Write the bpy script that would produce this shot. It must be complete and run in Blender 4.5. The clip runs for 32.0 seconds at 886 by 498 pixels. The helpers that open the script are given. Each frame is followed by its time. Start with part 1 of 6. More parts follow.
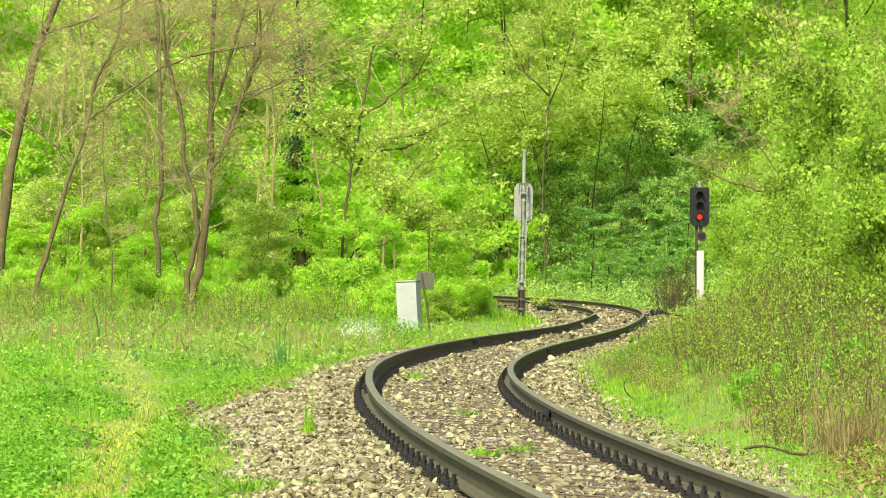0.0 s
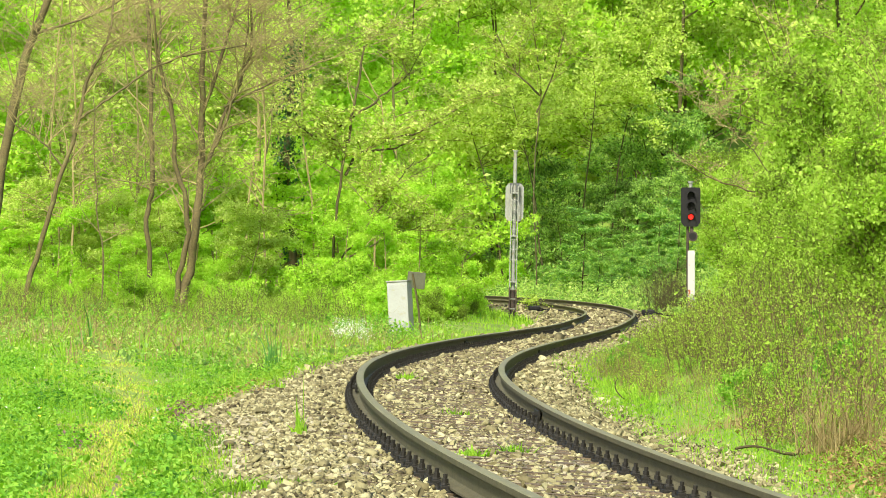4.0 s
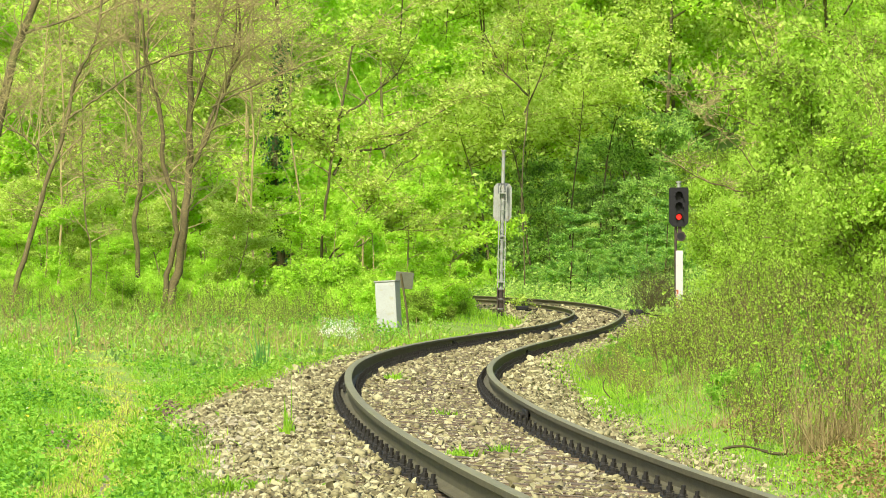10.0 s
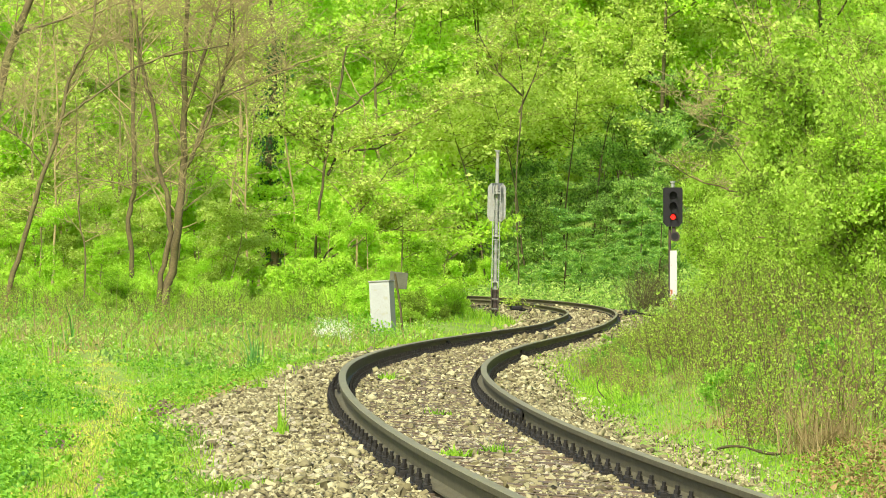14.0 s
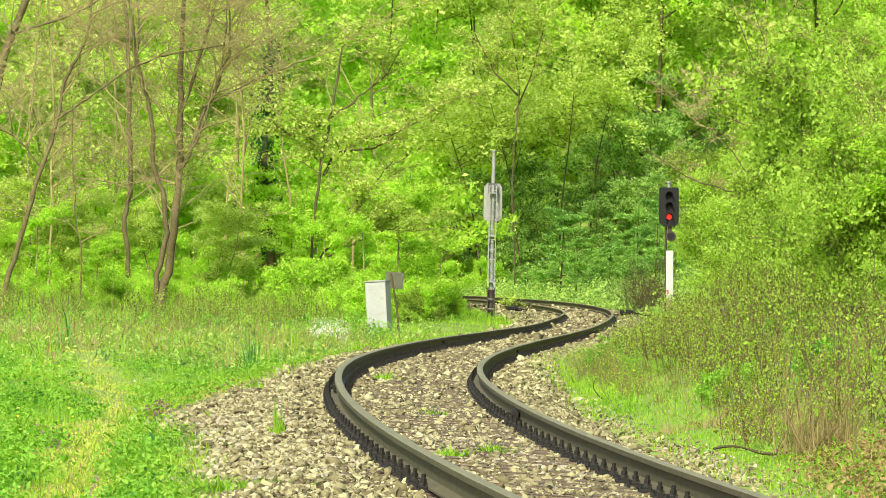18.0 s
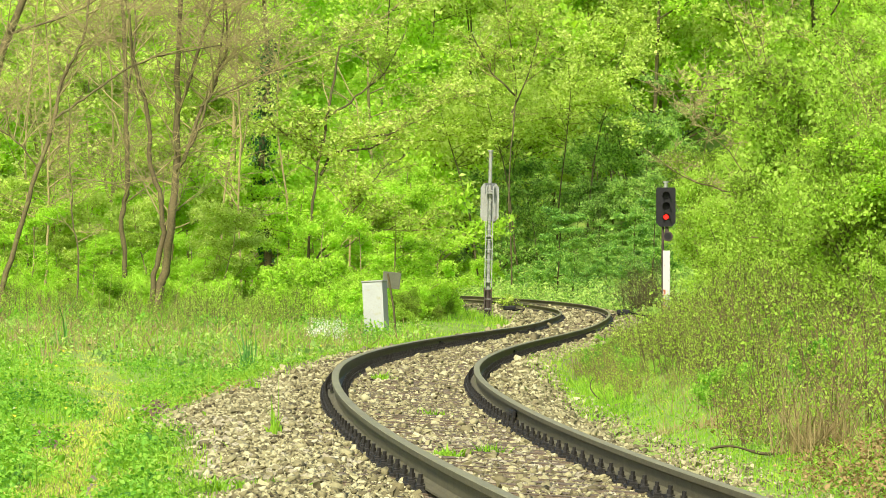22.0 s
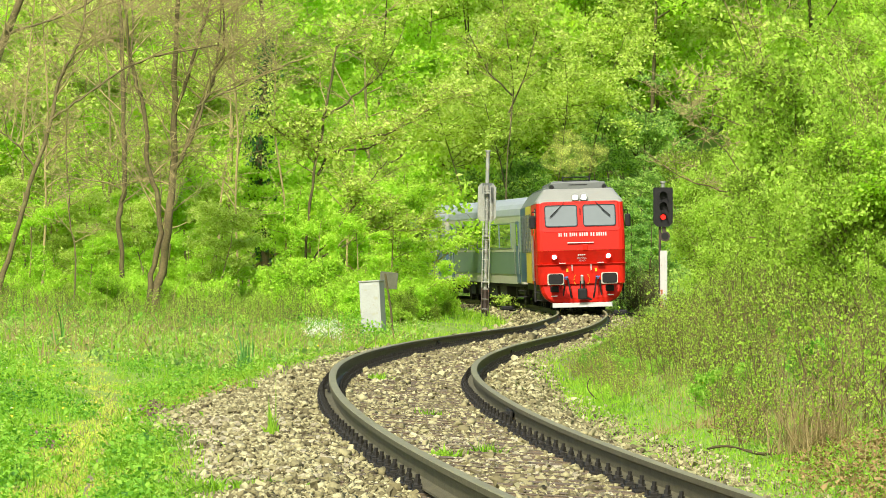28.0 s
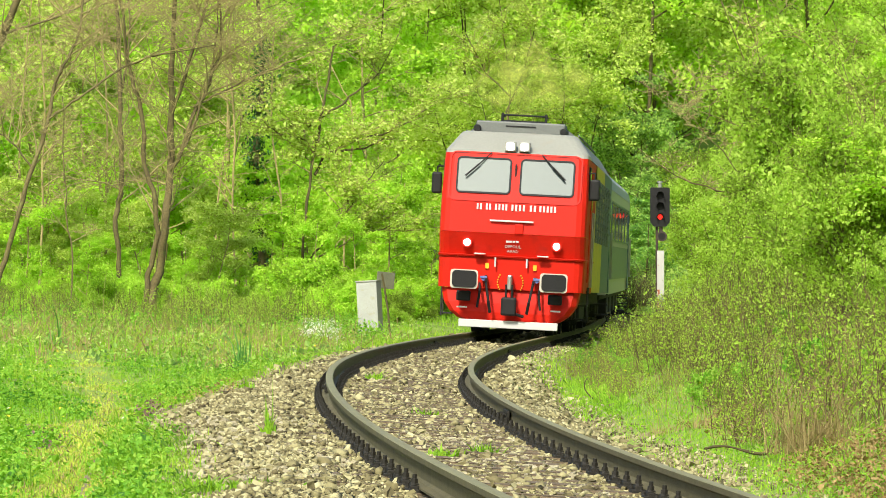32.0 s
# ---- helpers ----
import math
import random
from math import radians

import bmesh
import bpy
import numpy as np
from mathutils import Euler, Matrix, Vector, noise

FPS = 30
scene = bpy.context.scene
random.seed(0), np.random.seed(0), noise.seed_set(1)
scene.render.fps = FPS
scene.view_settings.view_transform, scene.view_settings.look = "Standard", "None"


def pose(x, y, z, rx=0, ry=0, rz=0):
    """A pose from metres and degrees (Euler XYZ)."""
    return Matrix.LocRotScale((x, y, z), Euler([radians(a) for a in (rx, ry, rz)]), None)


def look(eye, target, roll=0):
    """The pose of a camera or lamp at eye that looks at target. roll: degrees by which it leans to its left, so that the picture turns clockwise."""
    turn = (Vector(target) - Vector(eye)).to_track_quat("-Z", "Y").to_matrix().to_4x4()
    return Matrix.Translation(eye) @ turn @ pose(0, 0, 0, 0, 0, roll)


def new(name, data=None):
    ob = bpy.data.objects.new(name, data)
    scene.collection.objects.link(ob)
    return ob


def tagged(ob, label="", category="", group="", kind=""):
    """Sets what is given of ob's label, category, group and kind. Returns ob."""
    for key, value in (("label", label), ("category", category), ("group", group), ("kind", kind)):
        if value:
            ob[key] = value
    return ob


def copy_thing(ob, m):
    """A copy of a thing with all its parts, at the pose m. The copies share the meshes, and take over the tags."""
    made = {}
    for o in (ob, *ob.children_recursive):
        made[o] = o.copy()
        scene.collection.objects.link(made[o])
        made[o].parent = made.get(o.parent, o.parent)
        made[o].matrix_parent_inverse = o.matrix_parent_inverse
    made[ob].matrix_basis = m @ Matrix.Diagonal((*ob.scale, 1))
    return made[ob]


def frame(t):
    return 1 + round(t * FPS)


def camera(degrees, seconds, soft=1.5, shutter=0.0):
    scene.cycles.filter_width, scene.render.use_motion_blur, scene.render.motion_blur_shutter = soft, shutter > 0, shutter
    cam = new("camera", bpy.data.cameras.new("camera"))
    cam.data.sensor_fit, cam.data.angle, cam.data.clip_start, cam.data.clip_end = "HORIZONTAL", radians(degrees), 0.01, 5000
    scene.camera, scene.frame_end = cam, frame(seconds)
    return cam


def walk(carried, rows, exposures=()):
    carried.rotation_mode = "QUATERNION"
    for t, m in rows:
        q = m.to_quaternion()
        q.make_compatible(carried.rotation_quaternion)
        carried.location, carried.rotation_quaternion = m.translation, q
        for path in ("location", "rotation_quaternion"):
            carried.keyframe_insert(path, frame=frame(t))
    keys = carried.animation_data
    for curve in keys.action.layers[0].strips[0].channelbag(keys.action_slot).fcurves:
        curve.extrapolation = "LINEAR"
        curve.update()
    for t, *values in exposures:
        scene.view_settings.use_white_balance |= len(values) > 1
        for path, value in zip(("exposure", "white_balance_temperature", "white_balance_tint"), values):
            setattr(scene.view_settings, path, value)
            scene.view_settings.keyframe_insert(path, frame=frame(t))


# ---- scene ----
# Camera: a long lens on a tripod that pans slowly to the right.
FOCAL = 8000.0
EYE = (0.0, 0.0, 1.139)
cam = camera(2 * math.degrees(math.atan(784 / FOCAL)), 32.0, soft=0.8)
PAN = [(0, 60.0), (1, 55.9), (2, 52.2), (3, 48.1), (3.5, 46.4), (5.5, 36.4), (6, 34.2), (7, 30.7), (8, 27.8), (9, 25.6),
       (10, 23.2), (11, 21.1), (12, 19.1), (13, 16.7), (14, 12.7), (14.5, 11.2), (16.5, 7.7), (17, 7.1), (18, 5.9),
       (19, 4.3), (20, 2.7), (21, 1.5), (22, 0.4), (23, -0.2), (24, -1.2), (25, -1.9), (25.5, -2.3), (27.5, -4.5),
       (28, -4.6), (29, -5.3), (30, -6.0), (31, -7.1), (31.5, -8.4), (32, -10.0)]
TILT = 90 + math.degrees(math.atan(35.36 / FOCAL))
walk(cam, [(t, pose(*EYE, TILT, 0, math.degrees(math.atan(o / FOCAL)))) for t, o in PAN],
     exposures=[(0, 0.6), (26, 0.59), (28, 0.57), (30, 0.55), (32, 0.5)])

# Light: bright, thinly veiled spring sky.
world = bpy.data.worlds.new("sky")
scene.world = world
world.use_nodes = True
_n = world.node_tree.nodes
_sky = _n.new("ShaderNodeTexSky")
_sky.sky_type = "NISHITA"
_sky.sun_disc = False
_sky.sun_elevation = radians(43)
_sky.sun_rotation = radians(198)
_sky.dust_density = 3.0
_sky.air_density = 1.0
_n["Background"].inputs["Strength"].default_value = 0.15
world.node_tree.links.new(_sky.outputs[0], _n["Background"].inputs["Color"])
sun = new("sun", bpy.data.lights.new("sun", "SUN"))
sun.data.energy, sun.data.angle, sun.data.color = 4.2, radians(5), (1.0, 0.95, 0.86)
sun.matrix_world = look((-17.0, -52.0, 51.0), (0, 0, 0))


# ---- materials ----
def mat(name, base, rough=0.7, metal=0.0, spread=0.18, scale=3.0, fine=40.0, bump=0.15, stain=None, stain_at=0.6, spec=0.4):
    """A surface with variation at two scales, fine relief and, if given, stains of another colour."""
    m = bpy.data.materials.new(name)
    m.use_nodes = True
    nt = m.node_tree
    b = nt.nodes["Principled BSDF"]
    L = nt.links.new
    tc = nt.nodes.new("ShaderNodeTexCoord")
    n1 = nt.nodes.new("ShaderNodeTexNoise")
    n1.inputs["Scale"].default_value = scale
    n1.inputs["Detail"].default_value = 5
    n2 = nt.nodes.new("ShaderNodeTexNoise")
    n2.inputs["Scale"].default_value = fine
    n2.inputs["Detail"].default_value = 4
    for n in (n1, n2):
        L(tc.outputs["Object"], n.inputs["Vector"])
    mx = nt.nodes.new("ShaderNodeMix")
    mx.data_type = "RGBA"
    mx.inputs[6].default_value = (*[c * (1 - spread) for c in base], 1)
    mx.inputs[7].default_value = (*[min(1, c * (1 + spread)) for c in base], 1)
    ad = nt.nodes.new("ShaderNodeMath")
    ad.operation = "MULTIPLY_ADD"
    ad.inputs[1].default_value = 0.5
    L(n2.outputs["Fac"], ad.inputs[0])
    hf = nt.nodes.new("ShaderNodeMath")
    hf.operation = "MULTIPLY"
    hf.inputs[1].default_value = 0.5
    L(n1.outputs["Fac"], hf.inputs[0])
    L(hf.outputs[0], ad.inputs[2])
    st = nt.nodes.new("ShaderNodeMapRange")
    st.inputs[1].default_value, st.inputs[2].default_value = 0.3, 0.7
    L(ad.outputs[0], st.inputs[0])
    L(st.outputs[0], mx.inputs[0])
    col = mx.outputs[2]
    if stain:
        sm = nt.nodes.new("ShaderNodeMix")
        sm.data_type = "RGBA"
        sm.inputs[7].default_value = (*stain, 1)
        r = nt.nodes.new("ShaderNodeMapRange")
        r.inputs[1].default_value, r.inputs[2].default_value = stain_at, stain_at + 0.12
        n3 = nt.nodes.new("ShaderNodeTexNoise")
        n3.inputs["Scale"].default_value = scale * 2.3
        n3.inputs["Detail"].default_value = 8
        L(tc.outputs["Object"], n3.inputs["Vector"])
        L(n3.outputs["Fac"], r.inputs[0])
        L(r.outputs[0], sm.inputs[0])
        L(col, sm.inputs[6])
        col = sm.outputs[2]
    L(col, b.inputs["Base Color"])
    b.inputs["Roughness"].default_value = rough
    b.inputs["Metallic"].default_value = metal
    b.inputs["Specular IOR Level"].default_value = spec
    if bump:
        bp = nt.nodes.new("ShaderNodeBump")
        bp.inputs["Strength"].default_value = bump
        bp.inputs["Distance"].default_value = 0.02
        L(n2.outputs["Fac"], bp.inputs["Height"])
        L(bp.outputs[0], b.inputs["Normal"])
    return m


def island_mat(name, cols, rough=0.7, glow=0.0, scale=0.35, spec=0.25, own=0.0, patch=0.9, each=0.6):
    """For joined pieces: each island takes its own shade from cols; a large noise shifts it; glow: share of light let through."""
    m = bpy.data.materials.new(name)
    m.use_nodes = True
    nt = m.node_tree
    L = nt.links.new
    b = nt.nodes["Principled BSDF"]
    geo = nt.nodes.new("ShaderNodeNewGeometry")
    tc = nt.nodes.new("ShaderNodeTexCoord")
    no = nt.nodes.new("ShaderNodeTexNoise")
    no.inputs["Scale"].default_value = scale
    no.inputs["Detail"].default_value = 3
    L(geo.outputs["Position"], no.inputs["Vector"])
    oi = nt.nodes.new("ShaderNodeObjectInfo")
    # position on the ramp: piece 0.6, patch 0.9, thing own
    a = nt.nodes.new("ShaderNodeMath")
    a.operation = "MULTIPLY_ADD"
    a.inputs[1].default_value = each
    a.inputs[2].default_value = -0.25 - own / 2 - (patch - 0.9) / 2 - (each - 0.6) / 2
    L(geo.outputs["Random Per Island"], a.inputs[0])
    c = nt.nodes.new("ShaderNodeMath")
    c.operation = "MULTIPLY_ADD"
    c.inputs[1].default_value = patch
    L(no.outputs["Fac"], c.inputs[0])
    L(a.outputs[0], c.inputs[2])
    d = nt.nodes.new("ShaderNodeMath")
    d.operation = "MULTIPLY_ADD"
    d.inputs[1].default_value = own
    L(oi.outputs["Random"], d.inputs[0])
    L(c.outputs[0], d.inputs[2])
    ramp = nt.nodes.new("ShaderNodeValToRGB")
    els = ramp.color_ramp.elements
    while len(els) < len(cols):
        els.new(0.5)
    for i, col in enumerate(cols):
        els[i].position = i / (len(cols) - 1)
        els[i].color = (*col, 1)
    L(d.outputs[0], ramp.inputs[0])
    L(ramp.outputs[0], b.inputs["Base Color"])
    b.inputs["Roughness"].default_value = rough
    b.inputs["Specular IOR Level"].default_value = spec
    n2 = nt.nodes.new("ShaderNodeTexNoise")
    n2.inputs["Scale"].default_value = 60
    L(tc.outputs["Object"], n2.inputs["Vector"])
    bp = nt.nodes.new("ShaderNodeBump")
    bp.inputs["Strength"].default_value = 0.25
    bp.inputs["Distance"].default_value = 0.01
    L(n2.outputs["Fac"], bp.inputs["Height"])
    L(bp.outputs[0], b.inputs["Normal"])
    if glow:
        tr = nt.nodes.new("ShaderNodeBsdfTranslucent")
        hs = nt.nodes.new("ShaderNodeHueSaturation")
        hs.inputs["Saturation"].default_value = 1.08
        hs.inputs["Value"].default_value = 1.25
        L(ramp.outputs[0], hs.inputs["Color"])
        L(hs.outputs[0], tr.inputs["Color"])
        ms = nt.nodes.new("ShaderNodeMixShader")
        ms.inputs[0].default_value = glow
        L(b.outputs[0], ms.inputs[1])
        L(tr.outputs[0], ms.inputs[2])
        L(ms.outputs[0], nt.nodes["Material Output"].inputs["Surface"])
    return m


def lamp_mat(name, col, strength):
    m = bpy.data.materials.new(name)
    m.use_nodes = True
    b = m.node_tree.nodes["Principled BSDF"]
    b.inputs["Base Color"].default_value = (*col, 1)
    b.inputs["Emission Color"].default_value = (*col, 1)
    b.inputs["Emission Strength"].default_value = strength
    return m


M_LEAF = island_mat("spring_leaf", [(0.22, 0.37, 0.04), (0.40, 0.62, 0.06), (0.52, 0.745, 0.085), (0.61, 0.79, 0.13)], 0.6, 0.58, own=0.3, each=0.8)
M_LEAF_YELLOW = island_mat("young_yellow_leaf", [(0.25, 0.35, 0.05), (0.45, 0.59, 0.09), (0.57, 0.69, 0.15), (0.66, 0.74, 0.23)], 0.6, 0.55, own=0.3, each=0.9)
# Dark ramp puts the deep wood's shade into leaf colour; dark herbs share it.
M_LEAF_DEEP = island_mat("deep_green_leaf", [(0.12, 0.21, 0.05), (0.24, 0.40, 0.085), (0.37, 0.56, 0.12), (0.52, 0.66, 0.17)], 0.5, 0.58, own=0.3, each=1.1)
M_IRIS = island_mat("iris_leaf", [(0.06, 0.17, 0.03), (0.10, 0.27, 0.045), (0.17, 0.38, 0.06)], 0.6, 0.35)
M_LEAF_COOL = island_mat("cool_green_leaf", [(0.10, 0.22, 0.055), (0.20, 0.39, 0.08), (0.31, 0.52, 0.10), (0.45, 0.62, 0.13)], 0.55, 0.5, own=0.3, each=0.9)
M_IVY = island_mat("ivy_leaf", [(0.015, 0.05, 0.012), (0.03, 0.10, 0.018), (0.06, 0.20, 0.03)], 0.4, 0.2)
M_GRASS = island_mat("verge_grass", [(0.10, 0.21, 0.02), (0.20, 0.40, 0.026), (0.29, 0.51, 0.036), (0.42, 0.53, 0.07)], 0.6, 0.45, scale=0.9, patch=1.8)
M_WEED = island_mat("verge_weed_leaf", [(0.07, 0.20, 0.026), (0.16, 0.38, 0.032), (0.26, 0.50, 0.045), (0.38, 0.54, 0.09)], 0.6, 0.45, scale=0.9, patch=1.6)
M_LEAF_BANK = island_mat("bank_shrub_leaf", [(0.16, 0.20, 0.035), (0.295, 0.44, 0.05), (0.41, 0.60, 0.075), (0.54, 0.70, 0.13)], 0.6, 0.58, own=0.4, scale=0.5, patch=1.4, each=0.85)
M_STRAW = island_mat("dry_straw", [(0.15, 0.115, 0.04), (0.24, 0.19, 0.07), (0.36, 0.29, 0.12), (0.25, 0.26, 0.05)], 0.75, 0.25, scale=0.8)
M_MOSS = island_mat("yellow_moss", [(0.36, 0.44, 0.05), (0.47, 0.54, 0.07), (0.56, 0.58, 0.14)], 0.8, 0.3, scale=1.2)
M_PETAL = island_mat("white_petal", [(0.62, 0.63, 0.45), (0.8, 0.8, 0.68)], 0.7, 0.3)
M_YELLOW_PETAL = island_mat("yellow_petal", [(0.8, 0.62, 0.03), (0.85, 0.72, 0.05)], 0.6, 0.3)
M_MAUVE = island_mat("mauve_flower", [(0.16, 0.11, 0.07), (0.24, 0.16, 0.12)], 0.7, 0.2)
M_DEADLEAF = island_mat("fallen_leaf", [(0.13, 0.09, 0.03), (0.26, 0.18, 0.06), (0.38, 0.285, 0.115)], 0.8, 0.15, scale=1.5)
M_STONE = island_mat("limestone_ballast", [(0.065, 0.054, 0.025), (0.18, 0.16, 0.073), (0.28, 0.258, 0.12), (0.45, 0.425, 0.225)], 0.85, scale=1.6, each=0.9)
M_BARK = mat("grey_brown_bark", (0.078, 0.066, 0.022), 0.9, spread=0.35, scale=2, fine=30, bump=0.6, stain=(0.10, 0.12, 0.04), stain_at=0.58)
M_TRUNK = mat("mossy_brown_trunk", (0.112, 0.09, 0.034), 0.9, spread=0.5, scale=1.6, fine=22, bump=0.8, stain=(0.15, 0.15, 0.045), stain_at=0.56)
M_STALK = mat("brown_stalk", (0.12, 0.088, 0.032), 0.9, spread=0.4, scale=3, fine=40, bump=0.3)
M_TWIG = mat("dry_twig", (0.20, 0.145, 0.055), 0.9, spread=0.4, scale=3, fine=40, bump=0.3)
M_BARK_PALE = mat("pale_twig_bark", (0.30, 0.25, 0.095), 0.9, spread=0.3, scale=3, fine=40, bump=0.4)
M_SOIL = mat("mossy_soil", (0.17, 0.26, 0.03), 0.95, spread=0.4, scale=0.5, fine=14, bump=0.6, stain=(0.25, 0.23, 0.055), stain_at=0.58)
M_BED = mat("ballast_dust", (0.19, 0.155, 0.085), 0.95, spread=0.45, scale=3.0, fine=24, bump=0.9, stain=(0.085, 0.07, 0.04), stain_at=0.55)
M_RAIL = mat("rusty_rail_steel", (0.092, 0.083, 0.036), 0.75, 0.0, spread=0.3, scale=6, fine=60, bump=0.2)
M_RAILTOP = mat("worn_rail_head", (0.18, 0.172, 0.078), 0.55, 0.0, spread=0.25, scale=4, fine=80, bump=0.05, spec=0.25)
M_IRON = mat("oily_iron", (0.018, 0.017, 0.012), 0.6, 0.0, spread=0.3, scale=8, fine=60, bump=0.2, spec=0.2)
M_SLEEPER = mat("weathered_sleeper_wood", (0.13, 0.098, 0.055), 0.9, spread=0.4, scale=4, fine=35, bump=0.6)


# ---- mesh helpers ----
def mesh_of(name, verts, faces_n, idx, material, smooth=False):
    """A mesh from arrays: verts (N,3), idx (M,faces_n)."""
    me = bpy.data.meshes.new(name)
    verts = np.asarray(verts, np.float32)
    idx = np.asarray(idx, np.int32)
    me.vertices.add(len(verts))
    me.vertices.foreach_set("co", verts.ravel())
    me.loops.add(idx.size)
    me.loops.foreach_set("vertex_index", idx.ravel())
    me.polygons.add(len(idx))
    me.polygons.foreach_set("loop_start", np.arange(0, idx.size, faces_n, dtype=np.int32))
    me.polygons.foreach_set("use_smooth", np.full(len(idx), smooth))
    me.update(calc_edges=True)
    me.validate()
    me.materials.append(material)
    return me


def part(name, bm, material, parent, label=""):
    """Links a bmesh (or a mesh) as one mesh object under a thing or a part."""
    if isinstance(bm, bmesh.types.BMesh):
        me = bpy.data.meshes.new(name)
        bm.to_mesh(me)
        bm.free()
        me.materials.append(material)
    else:
        me = bm
    ob = new(name, me)
    if parent:
        ob.parent = parent
    if label:
        tagged(ob, label)
    return ob


def box(bm, cx, cy, cz, sx, sy, sz, bevel=0.0, m=None):
    """Adds a box with its centre and sizes; bevel rounds its edges."""
    r = bmesh.ops.create_cube(bm, size=1.0, matrix=(m or Matrix()) @ Matrix.Translation((cx, cy, cz)) @ Matrix.Diagonal((sx, sy, sz, 1)))
    if bevel:
        es = list({e for v in r["verts"] for e in v.link_edges})
        bmesh.ops.bevel(bm, geom=es, offset=bevel, segments=2, profile=0.5, affect="EDGES")
    return bm


def rod(bm, a, b, r, n=10, r2=None):
    """Adds a round bar from a to b."""
    a, b = Vector(a), Vector(b)
    d = b - a
    m = Matrix.Translation((a + b) / 2) @ d.to_track_quat("Z", "Y").to_matrix().to_4x4()
    bmesh.ops.create_cone(bm, cap_ends=True, segments=n, radius1=r, radius2=r if r2 is None else r2, depth=d.length, matrix=m)
    return bm


def BM():
    return bmesh.new()


def empty(name, m=None):
    ob = new(name)
    ob.empty_display_size = 0.3
    if m is not None:
        ob.matrix_world = m
    return ob


# ---- the line of the track ----
S0, S1, DS = -60.0, 800.0, 0.5
_K = [2.296, 3.563, 3.585, 2.32, 0.63, -0.307, 0.18, -0.823, -2.066, -3.084, -3.906, -4.657, -3.895, -3.103, -2.312, -1.52, -0.728, 0.063, 0.855]
_s = np.arange(S0, S1 + DS / 2, DS)
_k = np.interp(_s, np.linspace(0, 260, 19), _K) / 1000
_k[_s > 262] = 0.0
_i0 = int(round(-S0 / DS))


def _run(v):
    c = np.concatenate([[0], np.cumsum((v[1:] + v[:-1]) / 2 * DS)])
    return c - c[_i0]


_h = -0.09455 + _run(_k)
_x = 1.0915 + _run(np.sin(_h))
_y = 21.4435 + _run(np.cos(_h))
_z = np.interp(_s, [-60, 0, 25, 55, 90, 140, 260, 800], [0, 0, 0.058, -0.077, -0.277, -0.198, 0.194, 0.5])
_z = np.convolve(np.pad(_z, 15, "edge"), np.ones(31) / 31, "valid")
_c = np.interp(_s, [0, 40, 75, 105, 140, 260, 320], [0.0698, 0.0656, 0.0519, 0.0217, -0.0364, -0.0553, 0.0])


def line(s):
    """Place, heading, level of the rail heads and cant of the track at s metres along it."""
    return (np.interp(s, _s, _x), np.interp(s, _s, _y), np.interp(s, _s, _h), np.interp(s, _s, _z), np.interp(s, _s, _c))


def on_track(s, lat, up):
    """The world point lat metres right of the track's centre and up above the rail plane."""
    x, y, h, z, c = line(s)
    return np.stack([x + lat * np.cos(h), y - lat * np.sin(h), z - lat * c + up], -1)


_near = (_s > -60) & (_s < 520)


def lateral(x, y):
    """Signed distance from the track (right positive) and the station."""
    x, y = np.atleast_1d(x).astype(float), np.atleast_1d(y).astype(float)
    cx, cy, ch, cs = _x[_near][::2], _y[_near][::2], _h[_near][::2], _s[_near][::2]
    lat, st = np.empty_like(x), np.empty_like(x)
    for a in range(0, len(x), 4000):
        q = slice(a, a + 4000)
        d2 = (x[q, None] - cx) ** 2 + (y[q, None] - cy) ** 2
        i = d2.argmin(1)
        lat[q] = np.sign((x[q] - cx[i]) * np.cos(ch[i]) - (y[q] - cy[i]) * np.sin(ch[i])) * np.sqrt(d2[np.arange(len(i)), i])
        st[q] = cs[i]
    return lat, st


_GL = [-400, -60, -25, -14, -8, -4.4, -3, -2.4, 1.9, 2.5, 3.3, 6, 12, 40, 400]
_GZ = [70, 13, 1.6, 0.05, -0.1, -0.25, -0.42, -0.55, -0.55, -0.38, -0.1, 0.75, 2.6, 12, 70]


def ground_z(x, y):
    lat, st = lateral(x, y)
    z = np.interp(st, _s, _z) + np.interp(lat, _GL, _GZ)
    bump = 0.05 * np.sin(x * 1.3 + y * 0.4) + 0.05 * np.sin(y * 0.7 - x * 0.5) + 0.03 * np.sin(x * 3.1 + 1) * np.sin(y * 2.3)
    return z + bump * np.clip((np.abs(lat) - 2.6) / 1.5, 0, 1)


def gz(x, y):
    return float(ground_z(np.array([x]), np.array([y]))[0])


# ---- ground, ballast, track ----
def spaced(parts):
    out = []
    for a, b, st in parts:
        out.append(np.arange(a, b, st))
    return np.concatenate(out)


gx = spaced([(-1500, -200, 130), (-200, -40, 16), (-40, -12, 1.6), (-12, 14, 0.45), (14, 45, 1.6), (45, 200, 16), (200, 1501, 130)])
gy = spaced([(-1500, -100, 140), (-100, 10, 6), (10, 130, 0.9), (130, 300, 1.5), (300, 500, 12), (500, 2501, 140)])
GX, GY = np.meshgrid(gx, gy)
GZ = ground_z(GX.ravel(), GY.ravel())
nx, ny = len(gx), len(gy)
ii = (np.arange(ny - 1)[:, None] * nx + np.arange(nx - 1)[None]).ravel()
ground = new("ground", mesh_of("ground", np.stack([GX.ravel(), GY.ravel(), GZ], 1), 4, np.stack([ii, ii + 1, ii + nx + 1, ii + nx], 1), M_SOIL, True))
tagged(ground, "mossy soil of a wooded cutting rising beside the line", "ground", kind="structure")


